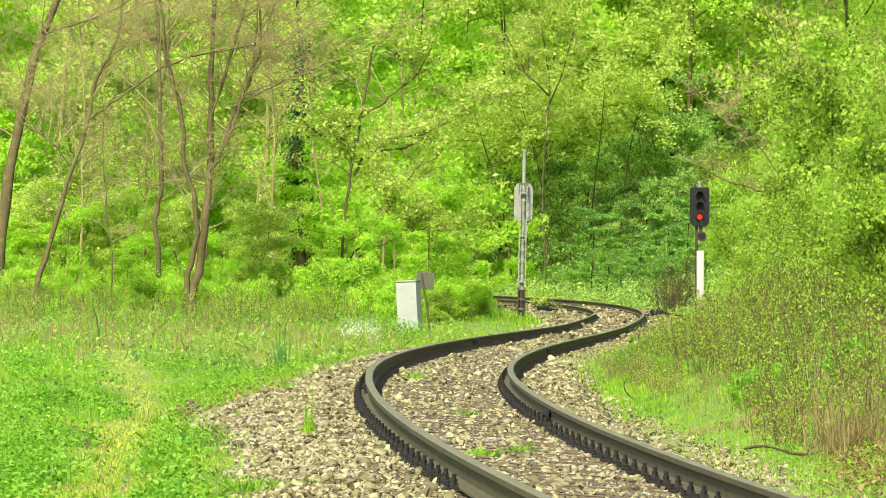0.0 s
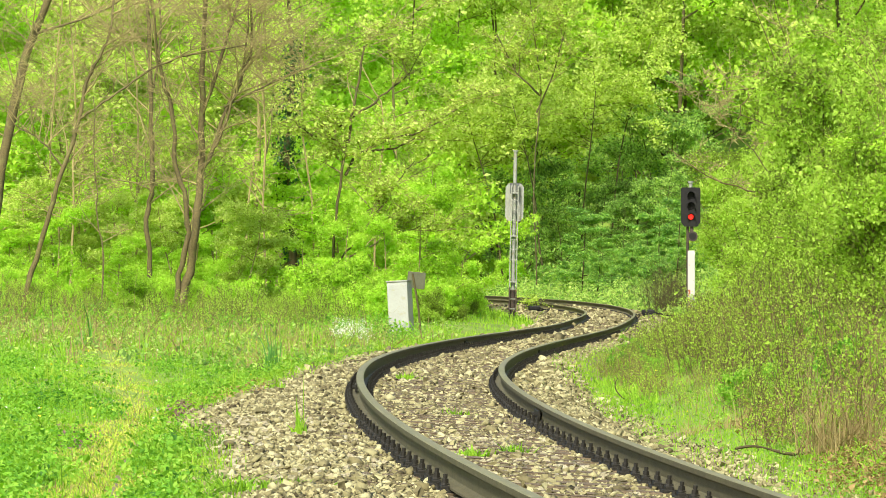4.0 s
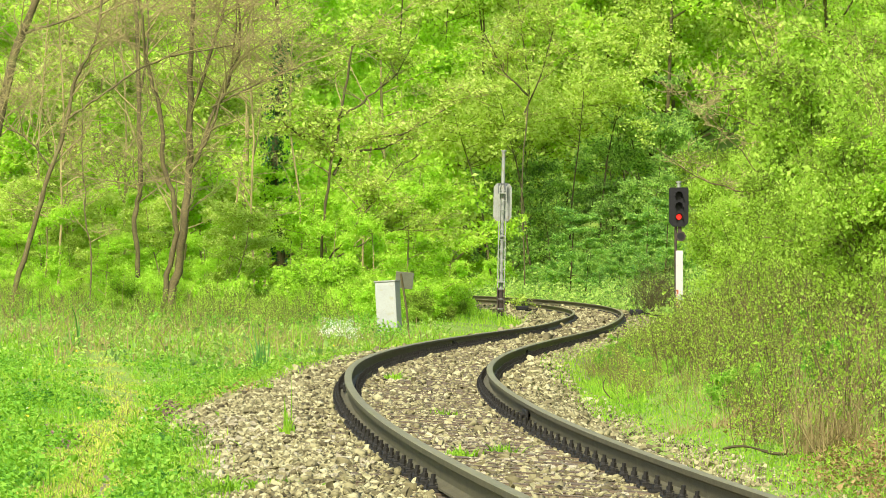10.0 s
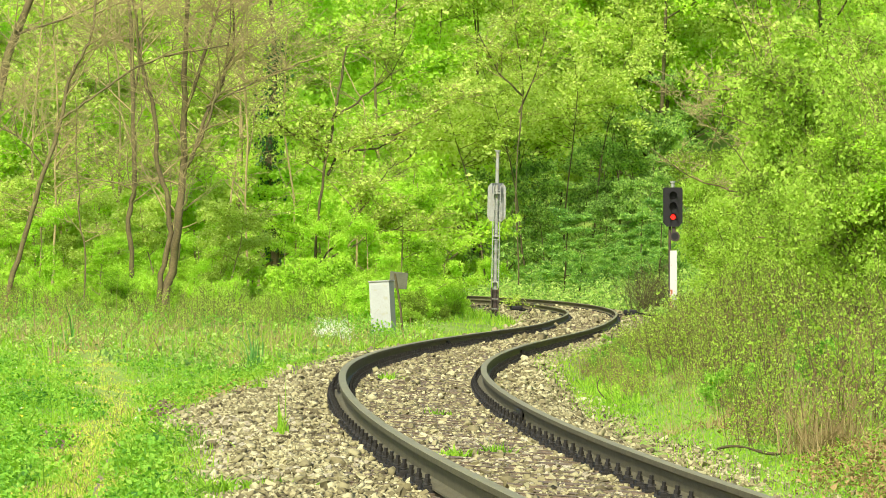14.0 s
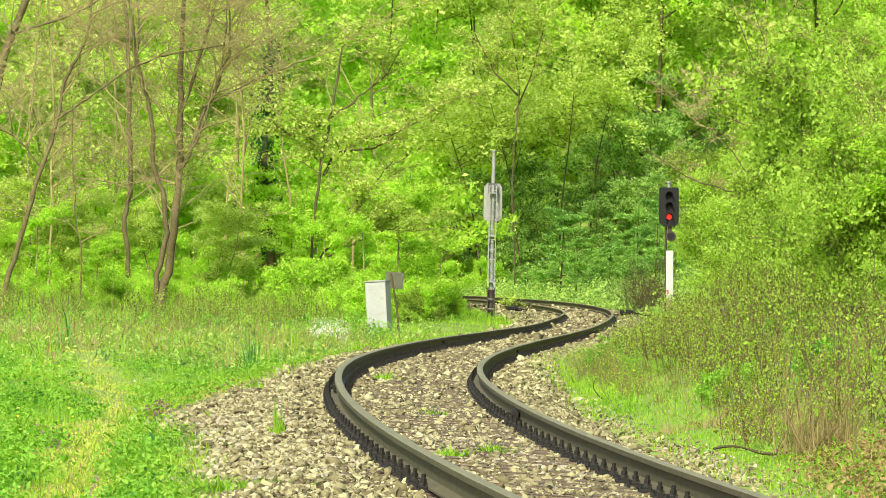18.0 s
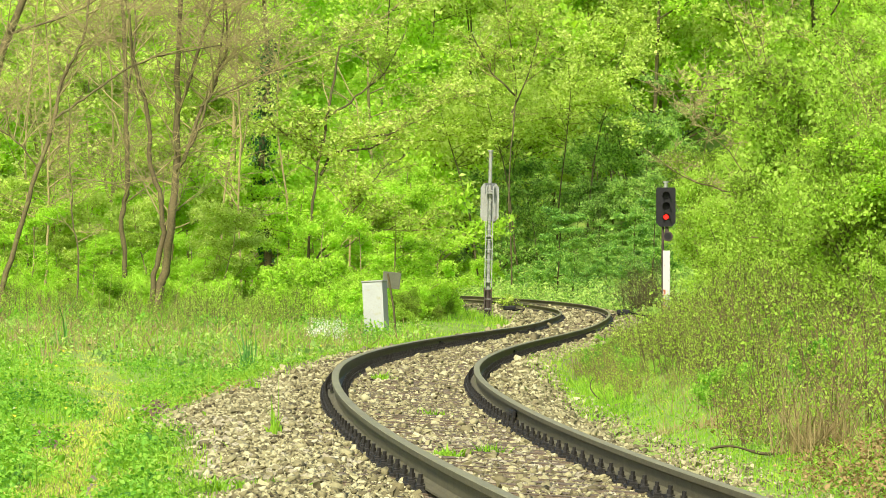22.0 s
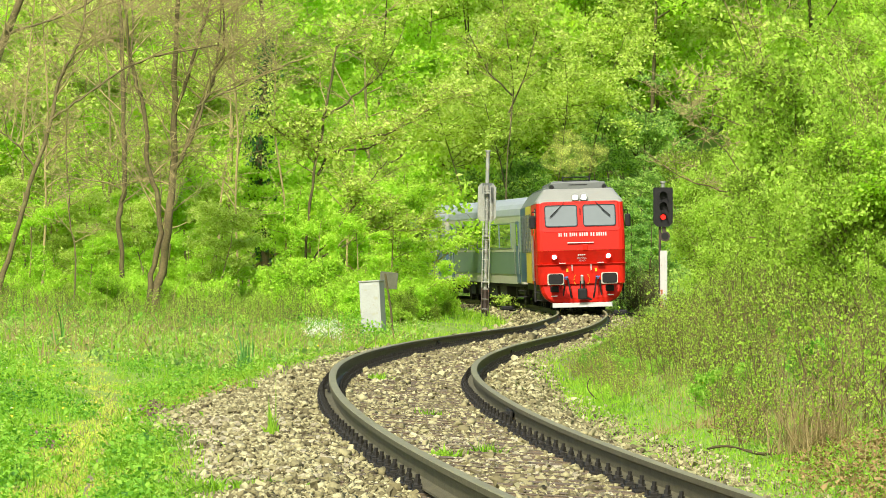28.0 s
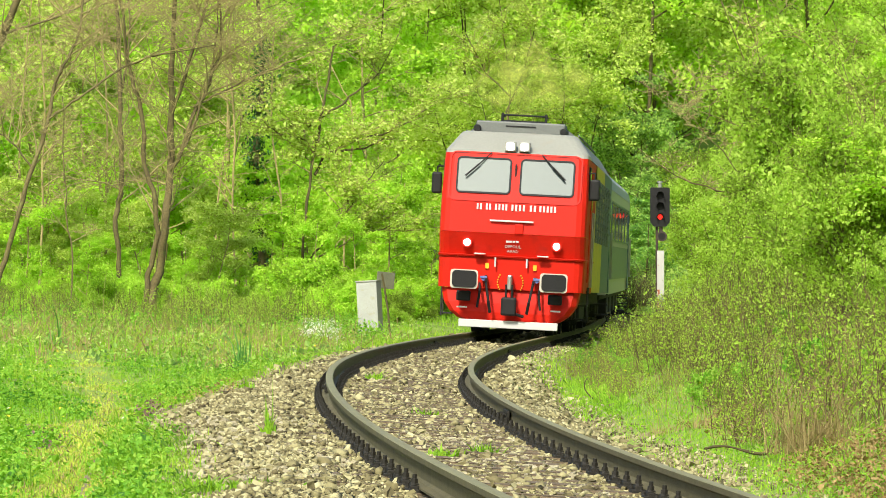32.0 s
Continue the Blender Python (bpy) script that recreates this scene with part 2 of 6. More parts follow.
def swept(profile, s_list, material, name, close=True):
    """A strip or bar swept along the track; profile: rows of (lateral, up)."""
    P = np.array(profile)
    n = len(P)
    V = np.concatenate([on_track(np.full(n, s), P[:, 0], P[:, 1]) for s in s_list])
    m = n if close else n - 1
    a = (np.arange(len(s_list) - 1)[:, None] * n)
    j = np.arange(m)[None]
    k = (j + 1) % n
    idx = np.stack([(a + j).ravel(), (a + k).ravel(), (a + n + k).ravel(), (a + n + j).ravel()], 1)
    return mesh_of(name, V, 4, idx, material, True)


BEDTOP = -0.205


def left_edge(d):
    """Where the left-hand grass begins, as a distance from the track, at depth d."""
    return np.interp(d, [26, 30, 33.5, 36, 38.5, 41.5, 43.7, 47.5, 56, 66, 110, 125], [-2.18, -2.1, -2.06, -2.2, -2.35, -2.32, -1.98, -1.7, -1.5, -1.55, -1.6, -2.2])


def right_edge(d):
    return np.interp(d, [31, 36, 40, 43, 50, 58, 63, 72, 110, 125], [2.1, 2.15, 2.15, 2.0, 2.05, 1.9, 1.65, 1.25, 1.3, 1.9])


bed_profile = [(-2.75, -0.62), (-2.45, -0.44), (-1.75, -0.24), (-1.3, BEDTOP), (-0.75, BEDTOP), (-0.5, BEDTOP - 0.01), (0.5, BEDTOP - 0.01), (0.75, BEDTOP), (1.2, BEDTOP), (1.5, -0.25), (2.0, -0.46), (2.25, -0.62)]
bed = new("ballast_bed", swept(bed_profile, np.arange(-30, 330, 1.5), M_BED, "ballast_bed", False))
tagged(bed, "bed of pale crushed limestone ballast under the rails", "ballast", kind="structure")


def shard():
    v = np.array([(-1, -0.8, -0.7), (0.9, -1, -0.7), (1, 0.9, -0.7), (-0.8, 1, -0.7), (-0.6, -0.7, 0.8), (0.75, -0.5, 0.6), (0.5, 0.7, 0.85), (-0.75, 0.45, 0.7)], float)
    f = np.array([(0, 3, 2), (0, 2, 1), (4, 5, 6), (4, 6, 7), (0, 1, 5), (0, 5, 4), (1, 2, 6), (1, 6, 5), (2, 3, 7), (2, 7, 6), (3, 0, 4), (3, 4, 7)])
    return v * 0.82, f


RNG = np.random.default_rng(7)


def rot_z_tilt(n, tilt, rng):
    """n random turns: any heading, tilted by up to about tilt radians."""
    a, b, c = rng.uniform(0, 6.283, n), rng.normal(0, tilt, n), rng.normal(0, tilt, n)
    ca, sa, cb, sb, cc, sc = np.cos(a), np.sin(a), np.cos(b), np.sin(b), np.cos(c), np.sin(c)
    R = np.empty((n, 3, 3))
    R[:, 0] = np.stack([ca * cb, ca * sb * sc - sa * cc, ca * sb * cc + sa * sc], 1)
    R[:, 1] = np.stack([sa * cb, sa * sb * sc + ca * cc, sa * sb * cc - ca * sc], 1)
    R[:, 2] = np.stack([-sb, cb * sc, cb * cc], 1)
    return R


def bed_up(lat):
    P = np.array(bed_profile)
    return np.interp(lat, P[:, 0], P[:, 1])


def stones(n, s_lo, s_hi, size, rng, form_of, rough):
    """Crushed stones scattered over the bed between two stations."""
    v, f = form_of()
    s = rng.uniform(s_lo, s_hi, n)
    lat = rng.uniform(-2.5, 2.85, n)
    off_rail = np.minimum(np.abs(lat - 0.7535), np.abs(lat + 0.7535)) > 0.125
    sleeper = np.abs(((s + 0.3) % 0.6) - 0.3) < 0.11
    keep = off_rail & ~(sleeper & (np.abs(lat) < 1.2) & (rng.random(n) < 0.3))
    depth = np.interp(s, _s, _y)
    keep &= (lat > left_edge(depth) - 0.12 + rng.normal(0, 0.07, n)) & (lat < right_edge(depth) + 0.12 + rng.normal(0, 0.07, n))
    s, lat = s[keep], lat[keep]
    n = len(s)
    sz = size * rng.lognormal(0, 0.38, n)
    P = on_track(s, lat, bed_up(lat))
    outer = lat > 1.6
    P[outer, 2] = np.maximum(P[outer, 2], ground_z(P[outer, 0], P[outer, 1]))
    P[:, 2] += sz * rng.uniform(-0.1, 0.7, n)
    form = v[None] * rng.uniform(0.7, 1.1, (n, len(v), 1)) + rng.normal(0, rough, (n, len(v), 3))
    form = form * (sz[:, None] * np.stack([rng.uniform(0.9, 1.5, n), rng.uniform(0.7, 1.0, n), rng.uniform(0.5, 0.85, n)], 1))[:, None]
    V = np.einsum("nij,nkj->nki", rot_z_tilt(n, 0.5, rng), form) + P[:, None]
    F = f[None] + len(v) * np.arange(n)[:, None, None]
    return V.reshape(-1, 3), F.reshape(-1, 3)


V1, F1 = stones(118000, 2.0, 28.0, 0.0158, RNG, shard, 0.13)
V2, F2 = stones(58000, 28.0, 75.0, 0.0215, RNG, shard, 0.14)
V3, F3 = stones(17000, 75.0, 190.0, 0.042, RNG, shard, 0.16)
loose = part("loose_stones", mesh_of("loose_stones", np.concatenate([V1, V2, V3]), 3, np.concatenate([F1, F2 + len(V1), F3 + len(V1) + len(V2)]), M_STONE), None, bed, "pale angular limestone ballast stones")
_worn = np.repeat(RNG.random(len(loose.data.polygons) // 12 + 1) < 0.6, 12)[:len(loose.data.polygons)]
loose.data.polygons.foreach_set("use_smooth", _worn)
tagged(loose, kind="stuff")

track = tagged(empty("railway_track"), "single railway track of two dark rusty rails on wooden sleepers", "railway track")
RH = [(-0.036, -0.006), (-0.028, 0.0), (0.028, 0.0), (0.036, -0.006), (0.036, -0.038), (0.011, -0.052), (0.009, -0.135), (0.03, -0.15), (0.074, -0.16), (0.075, -0.172), (-0.075, -0.172), (-0.074, -0.16), (-0.03, -0.15), (-0.009, -0.135), (-0.011, -0.052), (-0.036, -0.038)]
rail_s = np.arange(-50, 420, 1.0)
for sg in (-1, 1):
    me = swept([(sg * 0.7535 + a, b) for a, b in RH], rail_s, M_RAIL, "rail")
    me.materials.append(M_RAILTOP)
    mi = np.zeros((len(rail_s) - 1, len(RH)), np.int32)
    mi[:, 0:3] = 1
    me.polygons.foreach_set("material_index", mi.ravel())
    me.polygons.foreach_set("use_smooth", np.zeros(mi.size, bool))
    part("rail", me, None, track, "dark rusty rail with a worn greenish-grey head")

# sleepers with their baseplates and bolts
def bolt_mesh(r, h, nut):
    bm = BM()
    bmesh.ops.create_cone(bm, cap_ends=True, segments=8, radius1=r, radius2=r, depth=h, matrix=Matrix.Translation((0, 0, h / 2)))
    bmesh.ops.create_cone(bm, cap_ends=True, segments=6, radius1=nut, radius2=nut * 0.92, depth=h * 0.38, matrix=Matrix.Translation((0, 0, h * 0.42)))
    bmesh.ops.create_cone(bm, cap_ends=True, segments=8, radius1=nut * 1.35, radius2=nut * 1.2, depth=h * 0.14, matrix=Matrix.Translation((0, 0, h * 0.13)))
    me = bpy.data.meshes.new("bolt")
    bm.to_mesh(me)
    bm.free()
    me.materials.append(M_IRON)
    return me


def sleeper_mesh(seed):
    r = random.Random(seed)
    bm = box(BM(), 0, 0, -0.265, 2.5, 0.24, 0.15, 0.012)
    for v in bm.verts:
        v.co += Vector((r.uniform(-0.02, 0.02), r.uniform(-0.008, 0.008), r.uniform(-0.006, 0.004)))
    me = bpy.data.meshes.new("sleeper")
    bm.to_mesh(me)
    bm.free()
    me.materials.append(M_SLEEPER)
    return me


SLEEPERS = [sleeper_mesh(i) for i in range(5)]
TALL_BOLT, SCREW = bolt_mesh(0.013, 0.066, 0.023), bolt_mesh(0.012, 0.03, 0.016)
_b = BM()
box(_b, 0, 0, -0.196, 0.27, 0.16, 0.048, 0.004)
box(_b, 0.092, 0, -0.165, 0.05, 0.13, 0.03, 0.006)
box(_b, -0.092, 0, -0.165, 0.05, 0.13, 0.03, 0.006)
PLATE = bpy.data.meshes.new("baseplate")
_b.to_mesh(PLATE)
_b.free()
PLATE.materials.append(M_IRON)
sr = random.Random(3)
for i in range(290):
    s = -6 + 0.6 * i
    x, y, h, z, c = [float(v) for v in line(s)]
    ob = part("sleeper", SLEEPERS[i % 5], None, track)
    ob.matrix_basis = Matrix.Translation((x, y, z + sr.uniform(-0.006, 0.004))) @ Matrix.Rotation(-h + sr.uniform(-0.012, 0.012), 4, "Z") @ Matrix.Rotation(c, 4, "Y")
    for sg in (-1, 1):
        if 4 < s < 150:
            pl = part("baseplate", PLATE, None, ob)
            pl.location = (sg * 0.7535, 0, 0)
        if 4 < s < 92:
            for dx, dy, me in ((-0.092, -0.02, TALL_BOLT), (0.092, 0.02, TALL_BOLT), (-0.122, 0.055, SCREW), (0.122, -0.055, SCREW)):
                bo = part("bolt", me, None, ob)
                bo.location = (sg * 0.7535 + dx, dy, -0.172 if me is SCREW else -0.152)

# fished rail joints
for s, sg in ((22.0, -1), (17.3, 1), (52.0, 1), (57.0, -1)):
    bm = BM()
    for off in (-0.03, 0.03):
        box(bm, off, 0, -0.095, 0.025, 0.6, 0.075, 0.006)
    for k in range(4):
        rod(bm, (-0.07, -0.21 + 0.14 * k, -0.095), (0.07, -0.21 + 0.14 * k, -0.095), 0.014, 6)
    x, y, h, z, c = [float(q) for q in line(s)]
    j = part("fishplate", bm, M_IRON, track, "bolted joint bars of the rail")
    j.matrix_basis = Matrix.Translation((x, y, z)) @ Matrix.Rotation(-h, 4, "Z") @ Matrix.Rotation(c, 4, "Y") @ Matrix.Translation((sg * 0.7535, 0, 0))

# single stones lying uppermost
STONES = []
for i in range(8):
    v, f = shard()
    q = np.random.default_rng(50 + i)
    v = (v * q.uniform(0.75, 1.1, (len(v), 1)) + q.normal(0, 0.15, v.shape)) * [0.036, 0.026, 0.018]
    STONES.append(mesh_of("stone", v, 3, f, mat("limestone", (0.30 + 0.04 * (i % 3), 0.27 + 0.04 * (i % 3), 0.16 + 0.03 * (i % 3)), 0.9, spread=0.3, scale=20, fine=150, bump=0.4)))
sq = random.Random(77)
for i in range(300):
    s, lat = sq.uniform(5, 16), sq.choice((-1, 1)) * sq.uniform(0.95, 2.0) if sq.random() < 0.6 else sq.uniform(-0.55, 0.55)
    if lat > 1.6:
        lat = -lat
    p = on_track(s, lat, float(bed_up(lat)) + 0.022)
    ob = part("stone", STONES[i % 8], None, bed)
    ob.matrix_basis = Matrix.Translation(p) @ Euler((sq.uniform(-0.4, 0.4), sq.uniform(-0.4, 0.4), sq.uniform(0, 6.28))).to_matrix().to_4x4()


# ---- plants ----
def tubes(segs, n=5):
    """Tapered tubes from rows (a, b, ra, rb) into verts and quads."""
    A = np.array([s[0] for s in segs])
    B = np.array([s[1] for s in segs])
    ra = np.array([s[2] for s in segs])
    rb = np.array([s[3] for s in segs])
    d = B - A
    d = d / (np.linalg.norm(d, axis=1, keepdims=True) + 1e-9)
    ref = np.where(np.abs(d[:, 2:3]) > 0.9, [[1.0, 0, 0]], [[0, 0, 1.0]])
    u = np.cross(d, ref)
    u /= np.linalg.norm(u, axis=1, keepdims=True)
    w = np.cross(d, u)
    t = np.arange(n) * 2 * np.pi / n
    ring = np.cos(t)[None, :, None] * u[:, None] + np.sin(t)[None, :, None] * w[:, None]
    V = np.concatenate([A[:, None] + ring * ra[:, None, None], B[:, None] + ring * rb[:, None, None]], 1)
    j = np.arange(n)
    q = np.stack([j, (j + 1) % n, n + (j + 1) % n, n + j], 1)
    F = q[None] + 2 * n * np.arange(len(A))[:, None, None]
    return V.reshape(-1, 3), F.reshape(-1, 4)


def smooth_tube(path, radii, n=9):
    """One continuous tapered tube along a path."""
    d = np.gradient(path, axis=0)
    d /= np.linalg.norm(d, axis=1, keepdims=True)
    u = np.cross(d, [[0.0, 1.0, 0.0]])
    u /= np.linalg.norm(u, axis=1, keepdims=True) + 1e-9
    w = np.cross(d, u)
    t = np.arange(n) * 2 * np.pi / n
    V = path[:, None] + (np.cos(t)[None, :, None] * u[:, None] + np.sin(t)[None, :, None] * w[:, None]) * np.asarray(radii)[:, None, None]
    a = (np.arange(len(path) - 1) * n)[:, None]
    j = np.arange(n)[None]
    k = (j + 1) % n
    return V.reshape(-1, 3), np.stack([(a + j).ravel(), (a + k).ravel(), (a + n + k).ravel(), (a + n + j).ravel()], 1)


def grow(rng, height, r0, lean=(0, 0), kids=(9, 6, 5), spread=0.9, start=0.25, length=0.45, bow=0.12, rise=0.35, bend=0.06, trunks=1, flat=0.6, wood=0.3):
    """Trunk, limbs and twigs: rows of tube pieces, and the twig points on which leaves sit."""
    segs, tips = [], []

    def limb(p, d, L, r, level, n):
        pts, p = [p.copy()], p.copy()
        bare = level >= len(kids) and rng.random() > wood
        for i in range(n):
            d = d + rng.normal(0, bend * (1 + level), 3) + np.array([0, 0, bow * (0.5 if level == 0 else rise * 0.6)])
            d /= np.linalg.norm(d)
            q = p + d * L / n
            f0, f1 = 1 - 0.8 * i / n, 1 - 0.8 * (i + 1) / n
            if not bare:
                segs.append((p, q, r * f0, max(r * f1, 0.003)))
            p = q
            pts.append(p.copy())
        if level >= len(kids):
            for a, b in zip(pts[:-1], pts[1:]):
                tips.append((a + b) / 2)
                tips.append(b)
            return
        for _ in range(kids[level]):
            f = rng.uniform(start if level == 0 else 0.2, 1.0)
            i = min(int(f * n), n - 1)
            at = pts[i] + (pts[i + 1] - pts[i]) * (f * n - i)
            ang = rng.uniform(0, 6.283)
            side = np.array([math.cos(ang), math.sin(ang), 0.0])
            nd = d * (1 - spread) * (0.4 if level else 1) + side * spread + np.array([0, 0, rise])
            if level:
                nd = d * 0.55 + side * 0.7 + np.array([0, 0, rng.normal(0.05, 0.3) * (1 - flat)])
            nd /= np.linalg.norm(nd)
            limb(at, nd, L * length * rng.uniform(0.6, 1.15) * (1.15 - 0.5 * f if level == 0 else 1), r * (1 - 0.8 * f) * 0.55 + 0.002, level + 1, 4 if level == 0 else 3)

    for k in range(trunks):
        a = rng.uniform(0, 6.283)
        off = np.array([math.cos(a), math.sin(a), 0]) * (0 if trunks == 1 else rng.uniform(0.05, 0.5))
        d0 = np.array([lean[0], lean[1], 1.0]) + (0 if trunks == 1 else 1) * np.array([math.cos(a), math.sin(a), 0]) * rng.uniform(0.05, 0.45)
        limb(off - np.array([0, 0, 0.25]), d0 / np.linalg.norm(d0), height * (1 if trunks == 1 else rng.uniform(0.6, 1.05)), r0, 0, 7)
    return segs, np.array(tips)


def leaves(rng, at, per, spread, size, tilt=0.5, low=0.0, flat=0.5):
    """Small pointed leaves, folded a little, round the given points."""
    n = len(at) * per
    P = np.repeat(at, per, 0) + rng.normal(0, spread, (n, 3)) * np.array([1, 1, flat])
    P = P[P[:, 2] > low]
    n = len(P)
    L = size * rng.lognormal(0, 0.3, n)
    form = np.zeros((n, 4, 3))
    form[:, 0, 0] = -0.5
    form[:, 1] = (0.05, 0.36, 0.08)
    form[:, 2] = (0.55, 0, -0.1)
    form[:, 3] = (0.05, -0.36, 0.08)
    form *= L[:, None, None]
    V = np.einsum("nij,nkj->nki", rot_z_tilt(n, tilt, rng), form) + P[:, None]
    j = 4 * np.arange(n)[:, None]
    F = np.concatenate([j + [[0, 1, 2]], j + [[0, 2, 3]]], 1).reshape(-1, 3)
    return V.reshape(-1, 3), F


def plant(name, rng, label, category, leaf_mat, bark, per, lspread, lsize, group="", keep=1.0, trim=None, sides=5, trunk_name="trunk", tilt=0.5, lflat=0.5, **kw):
    """A tree or shrub with a woody part and a crown, at the origin."""
    ob = tagged(empty(name), label, category, group)
    segs, tips = grow(rng, **kw)
    if trim is not None:
        tips = tips[trim(tips)]
    cut = segs[0][2] * 0.3
    V, F = tubes([s for s in segs if s[2] >= cut], sides)
    W, G = tubes([s for s in segs if s[2] < cut], 3)
    wood_ob = part(trunk_name, mesh_of(trunk_name, np.concatenate([V, W]), 4, np.concatenate([F, G + len(V)]), bark, True), None, ob)
    if trunk_name == "wood":
        tagged(wood_ob, kind="stuff")
    if keep < 1:
        tips = tips[rng.random(len(tips)) < keep]
    if per:
        V, F = leaves(rng, tips, per, lspread, lsize, tilt, 0.05, lflat)
        part("crown", mesh_of("crown", V, 3, F, leaf_mat), None, ob)
    return ob


def clear(x, y, gap):
    return abs(float(lateral(np.array([x]), np.array([y]))[0][0])) > gap


def px(p, d):
    """Sideways place at depth d of what lies p units right of the left edge of the view at rest."""
    return (p - 784) / FOCAL * d


def stand(proto, spots, rng, smin=0.85, smax=1.2):
    """Stands copies of a plant; spots: (x, y[, scale[, turn]]). The prototype itself takes the first."""
    for i, sp in enumerate(spots):
        x, y = sp[0], sp[1]
        sc = sp[2] if len(sp) > 2 else rng.uniform(smin, smax)
        tz = sp[3] if len(sp) > 3 else rng.uniform(0, 360)
        m = pose(x, y, gz(x, y) - 0.03, 0, 0, tz) @ Matrix.Diagonal((sc, sc, sc, 1))
        if i == 0:
            proto.matrix_basis = m
        else:
            copy_thing(proto, m)


PR = np.random.default_rng(11)


# far wood: tall leafy trees
FAR = "trees of the far wood"
tall = [plant("broadleaf_tree", PR, "tall broadleaf tree in fresh spring leaf at the wood's edge", "tree", mm, M_BARK, 6, 0.32, 0.145, FAR,
              height=13, r0=0.08, kids=(15, 6, 5), length=0.42, start=0.06, rise=0.3, flat=0.6, tilt=0.8) for mm in (M_LEAF, M_LEAF_YELLOW, M_LEAF)]
deep = [plant("broadleaf_tree", PR, "tree deep in the wood with shade put into its dark green leaf colour", "tree", M_LEAF_DEEP, M_BARK, 2, 0.26, 0.24, FAR,
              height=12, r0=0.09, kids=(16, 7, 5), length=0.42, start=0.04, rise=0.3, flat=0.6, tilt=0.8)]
cool = [plant("young_tree", PR, "cool green young tree beyond the bend", "tree", M_LEAF_COOL, M_BARK, 4, 0.16, 0.14, "young trees beyond the bend",
              height=5.5, r0=0.08, kids=(13, 6, 5), length=0.42, start=0.03, rise=0.15, flat=0.85, tilt=0.6)]
sap = [plant("young_maple", PR, "young maple with layered sprays of bright spring leaves", "tree", mm, M_BARK_PALE, 5, 0.15, 0.088, "young maples in the wood",
             height=5.5, r0=0.06, kids=(13, 6, 5), length=0.42, start=0.06, rise=0.25, flat=0.8, tilt=0.65) for mm in (M_LEAF, M_LEAF, M_LEAF_YELLOW)]
under = [plant("woodland_bush", PR, "bush of thin brown stems in half-open leaf at the wood's edge", "shrub", mm, M_STALK, 3, 0.11, 0.075, "bushes at the wood's edge", trunk_name="wood", sides=4, wood=0.6,
               height=2.3, r0=0.02, kids=(6, 4, 4), length=0.45, start=0.05, rise=0.45, trunks=6, flat=0.3, tilt=0.8, lflat=0.9) for mm in (M_LEAF, M_LEAF, M_LEAF_BANK)]


def scatter(n, plo, phi, dlo, dhi, gap, rng, sep=0.0):
    """Spots within a wedge of the view, clear of the track."""
    out = []
    tries = 0
    while len(out) < n and tries < 4000:
        tries += 1
        d = rng.uniform(dlo, dhi)
        x = px(rng.uniform(plo, phi), d)
        if not clear(x, d, gap):
            continue
        if sep and any((x - o[0]) ** 2 + (d - o[1]) ** 2 < sep * sep for o in out):
            continue
        out.append((x, d))
    return out


SR = np.random.default_rng(5)
far_spots = scatter(45, -200, 1750, 222, 310, 6.5, SR, 3.0)
far_spots += [(px(p, d), d) for p, d in ((-60, 214), (40, 222), (140, 216), (250, 226), (330, 218), (420, 224), (560, 220), (660, 216))]
for i, t in enumerate(tall):
    stand(t, far_spots[i::3], SR, smin=0.95, smax=1.45)
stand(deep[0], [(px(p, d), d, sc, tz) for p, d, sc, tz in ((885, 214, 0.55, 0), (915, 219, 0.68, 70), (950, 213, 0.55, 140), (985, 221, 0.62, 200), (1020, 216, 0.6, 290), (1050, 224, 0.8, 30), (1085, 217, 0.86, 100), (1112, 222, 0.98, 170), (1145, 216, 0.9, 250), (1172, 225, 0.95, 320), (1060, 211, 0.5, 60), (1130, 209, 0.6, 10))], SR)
over = plant("canopy_tree", PR, "tall maple whose yellow-green canopy hangs over the shaded bend", "tree", M_LEAF_YELLOW, M_BARK, 2, 0.2, 0.16, "maples over the bend",
             height=11.5, r0=0.06, kids=(15, 6, 5), length=0.45, start=0.5, rise=0.18, flat=0.75, tilt=0.6, bend=0.1)
stand(over, [(px(p, d), d, sc, tz) for p, d, sc, tz in ((790, 214, 0.95, 0), (850, 213, 0.92, 60), (920, 212, 0.95, 120), (985, 214, 0.95, 190), (1030, 215, 1.05, 300), (1085, 230, 1.25, 20), (1150, 234, 1.3, 80)) if clear(px(p, d), d, 3.4)], SR)
stand(copy_thing(tall[1], Matrix()), [(px(p, d), d, sc, tz) for p, d, sc, tz in ((770, 228, 1.2, 250), (840, 232, 1.1, 30), (905, 236, 1.15, 130), (975, 240, 1.2, 200), (1060, 244, 1.3, 300), (1140, 240, 1.25, 80))], SR)
right_of_line = lambda q: float(lateral(np.array([q[0]]), np.array([q[1]]))[0][0]) > 0
stand(cool[0], [q for q in scatter(34, 850, 1190, 182, 208, 4.6, SR, 1.1) if right_of_line(q)], SR, smin=0.3, smax=0.58)
fresh = plant("young_tree", PR, "young tree with tiers of fresh mid-green leaves beyond the bend", "tree", M_LEAF_COOL, M_BARK, 4, 0.14, 0.12, "young trees beyond the bend",
              height=5.5, r0=0.06, kids=(13, 6, 5), length=0.36, start=0.03, rise=0.1, flat=0.9, tilt=0.5)
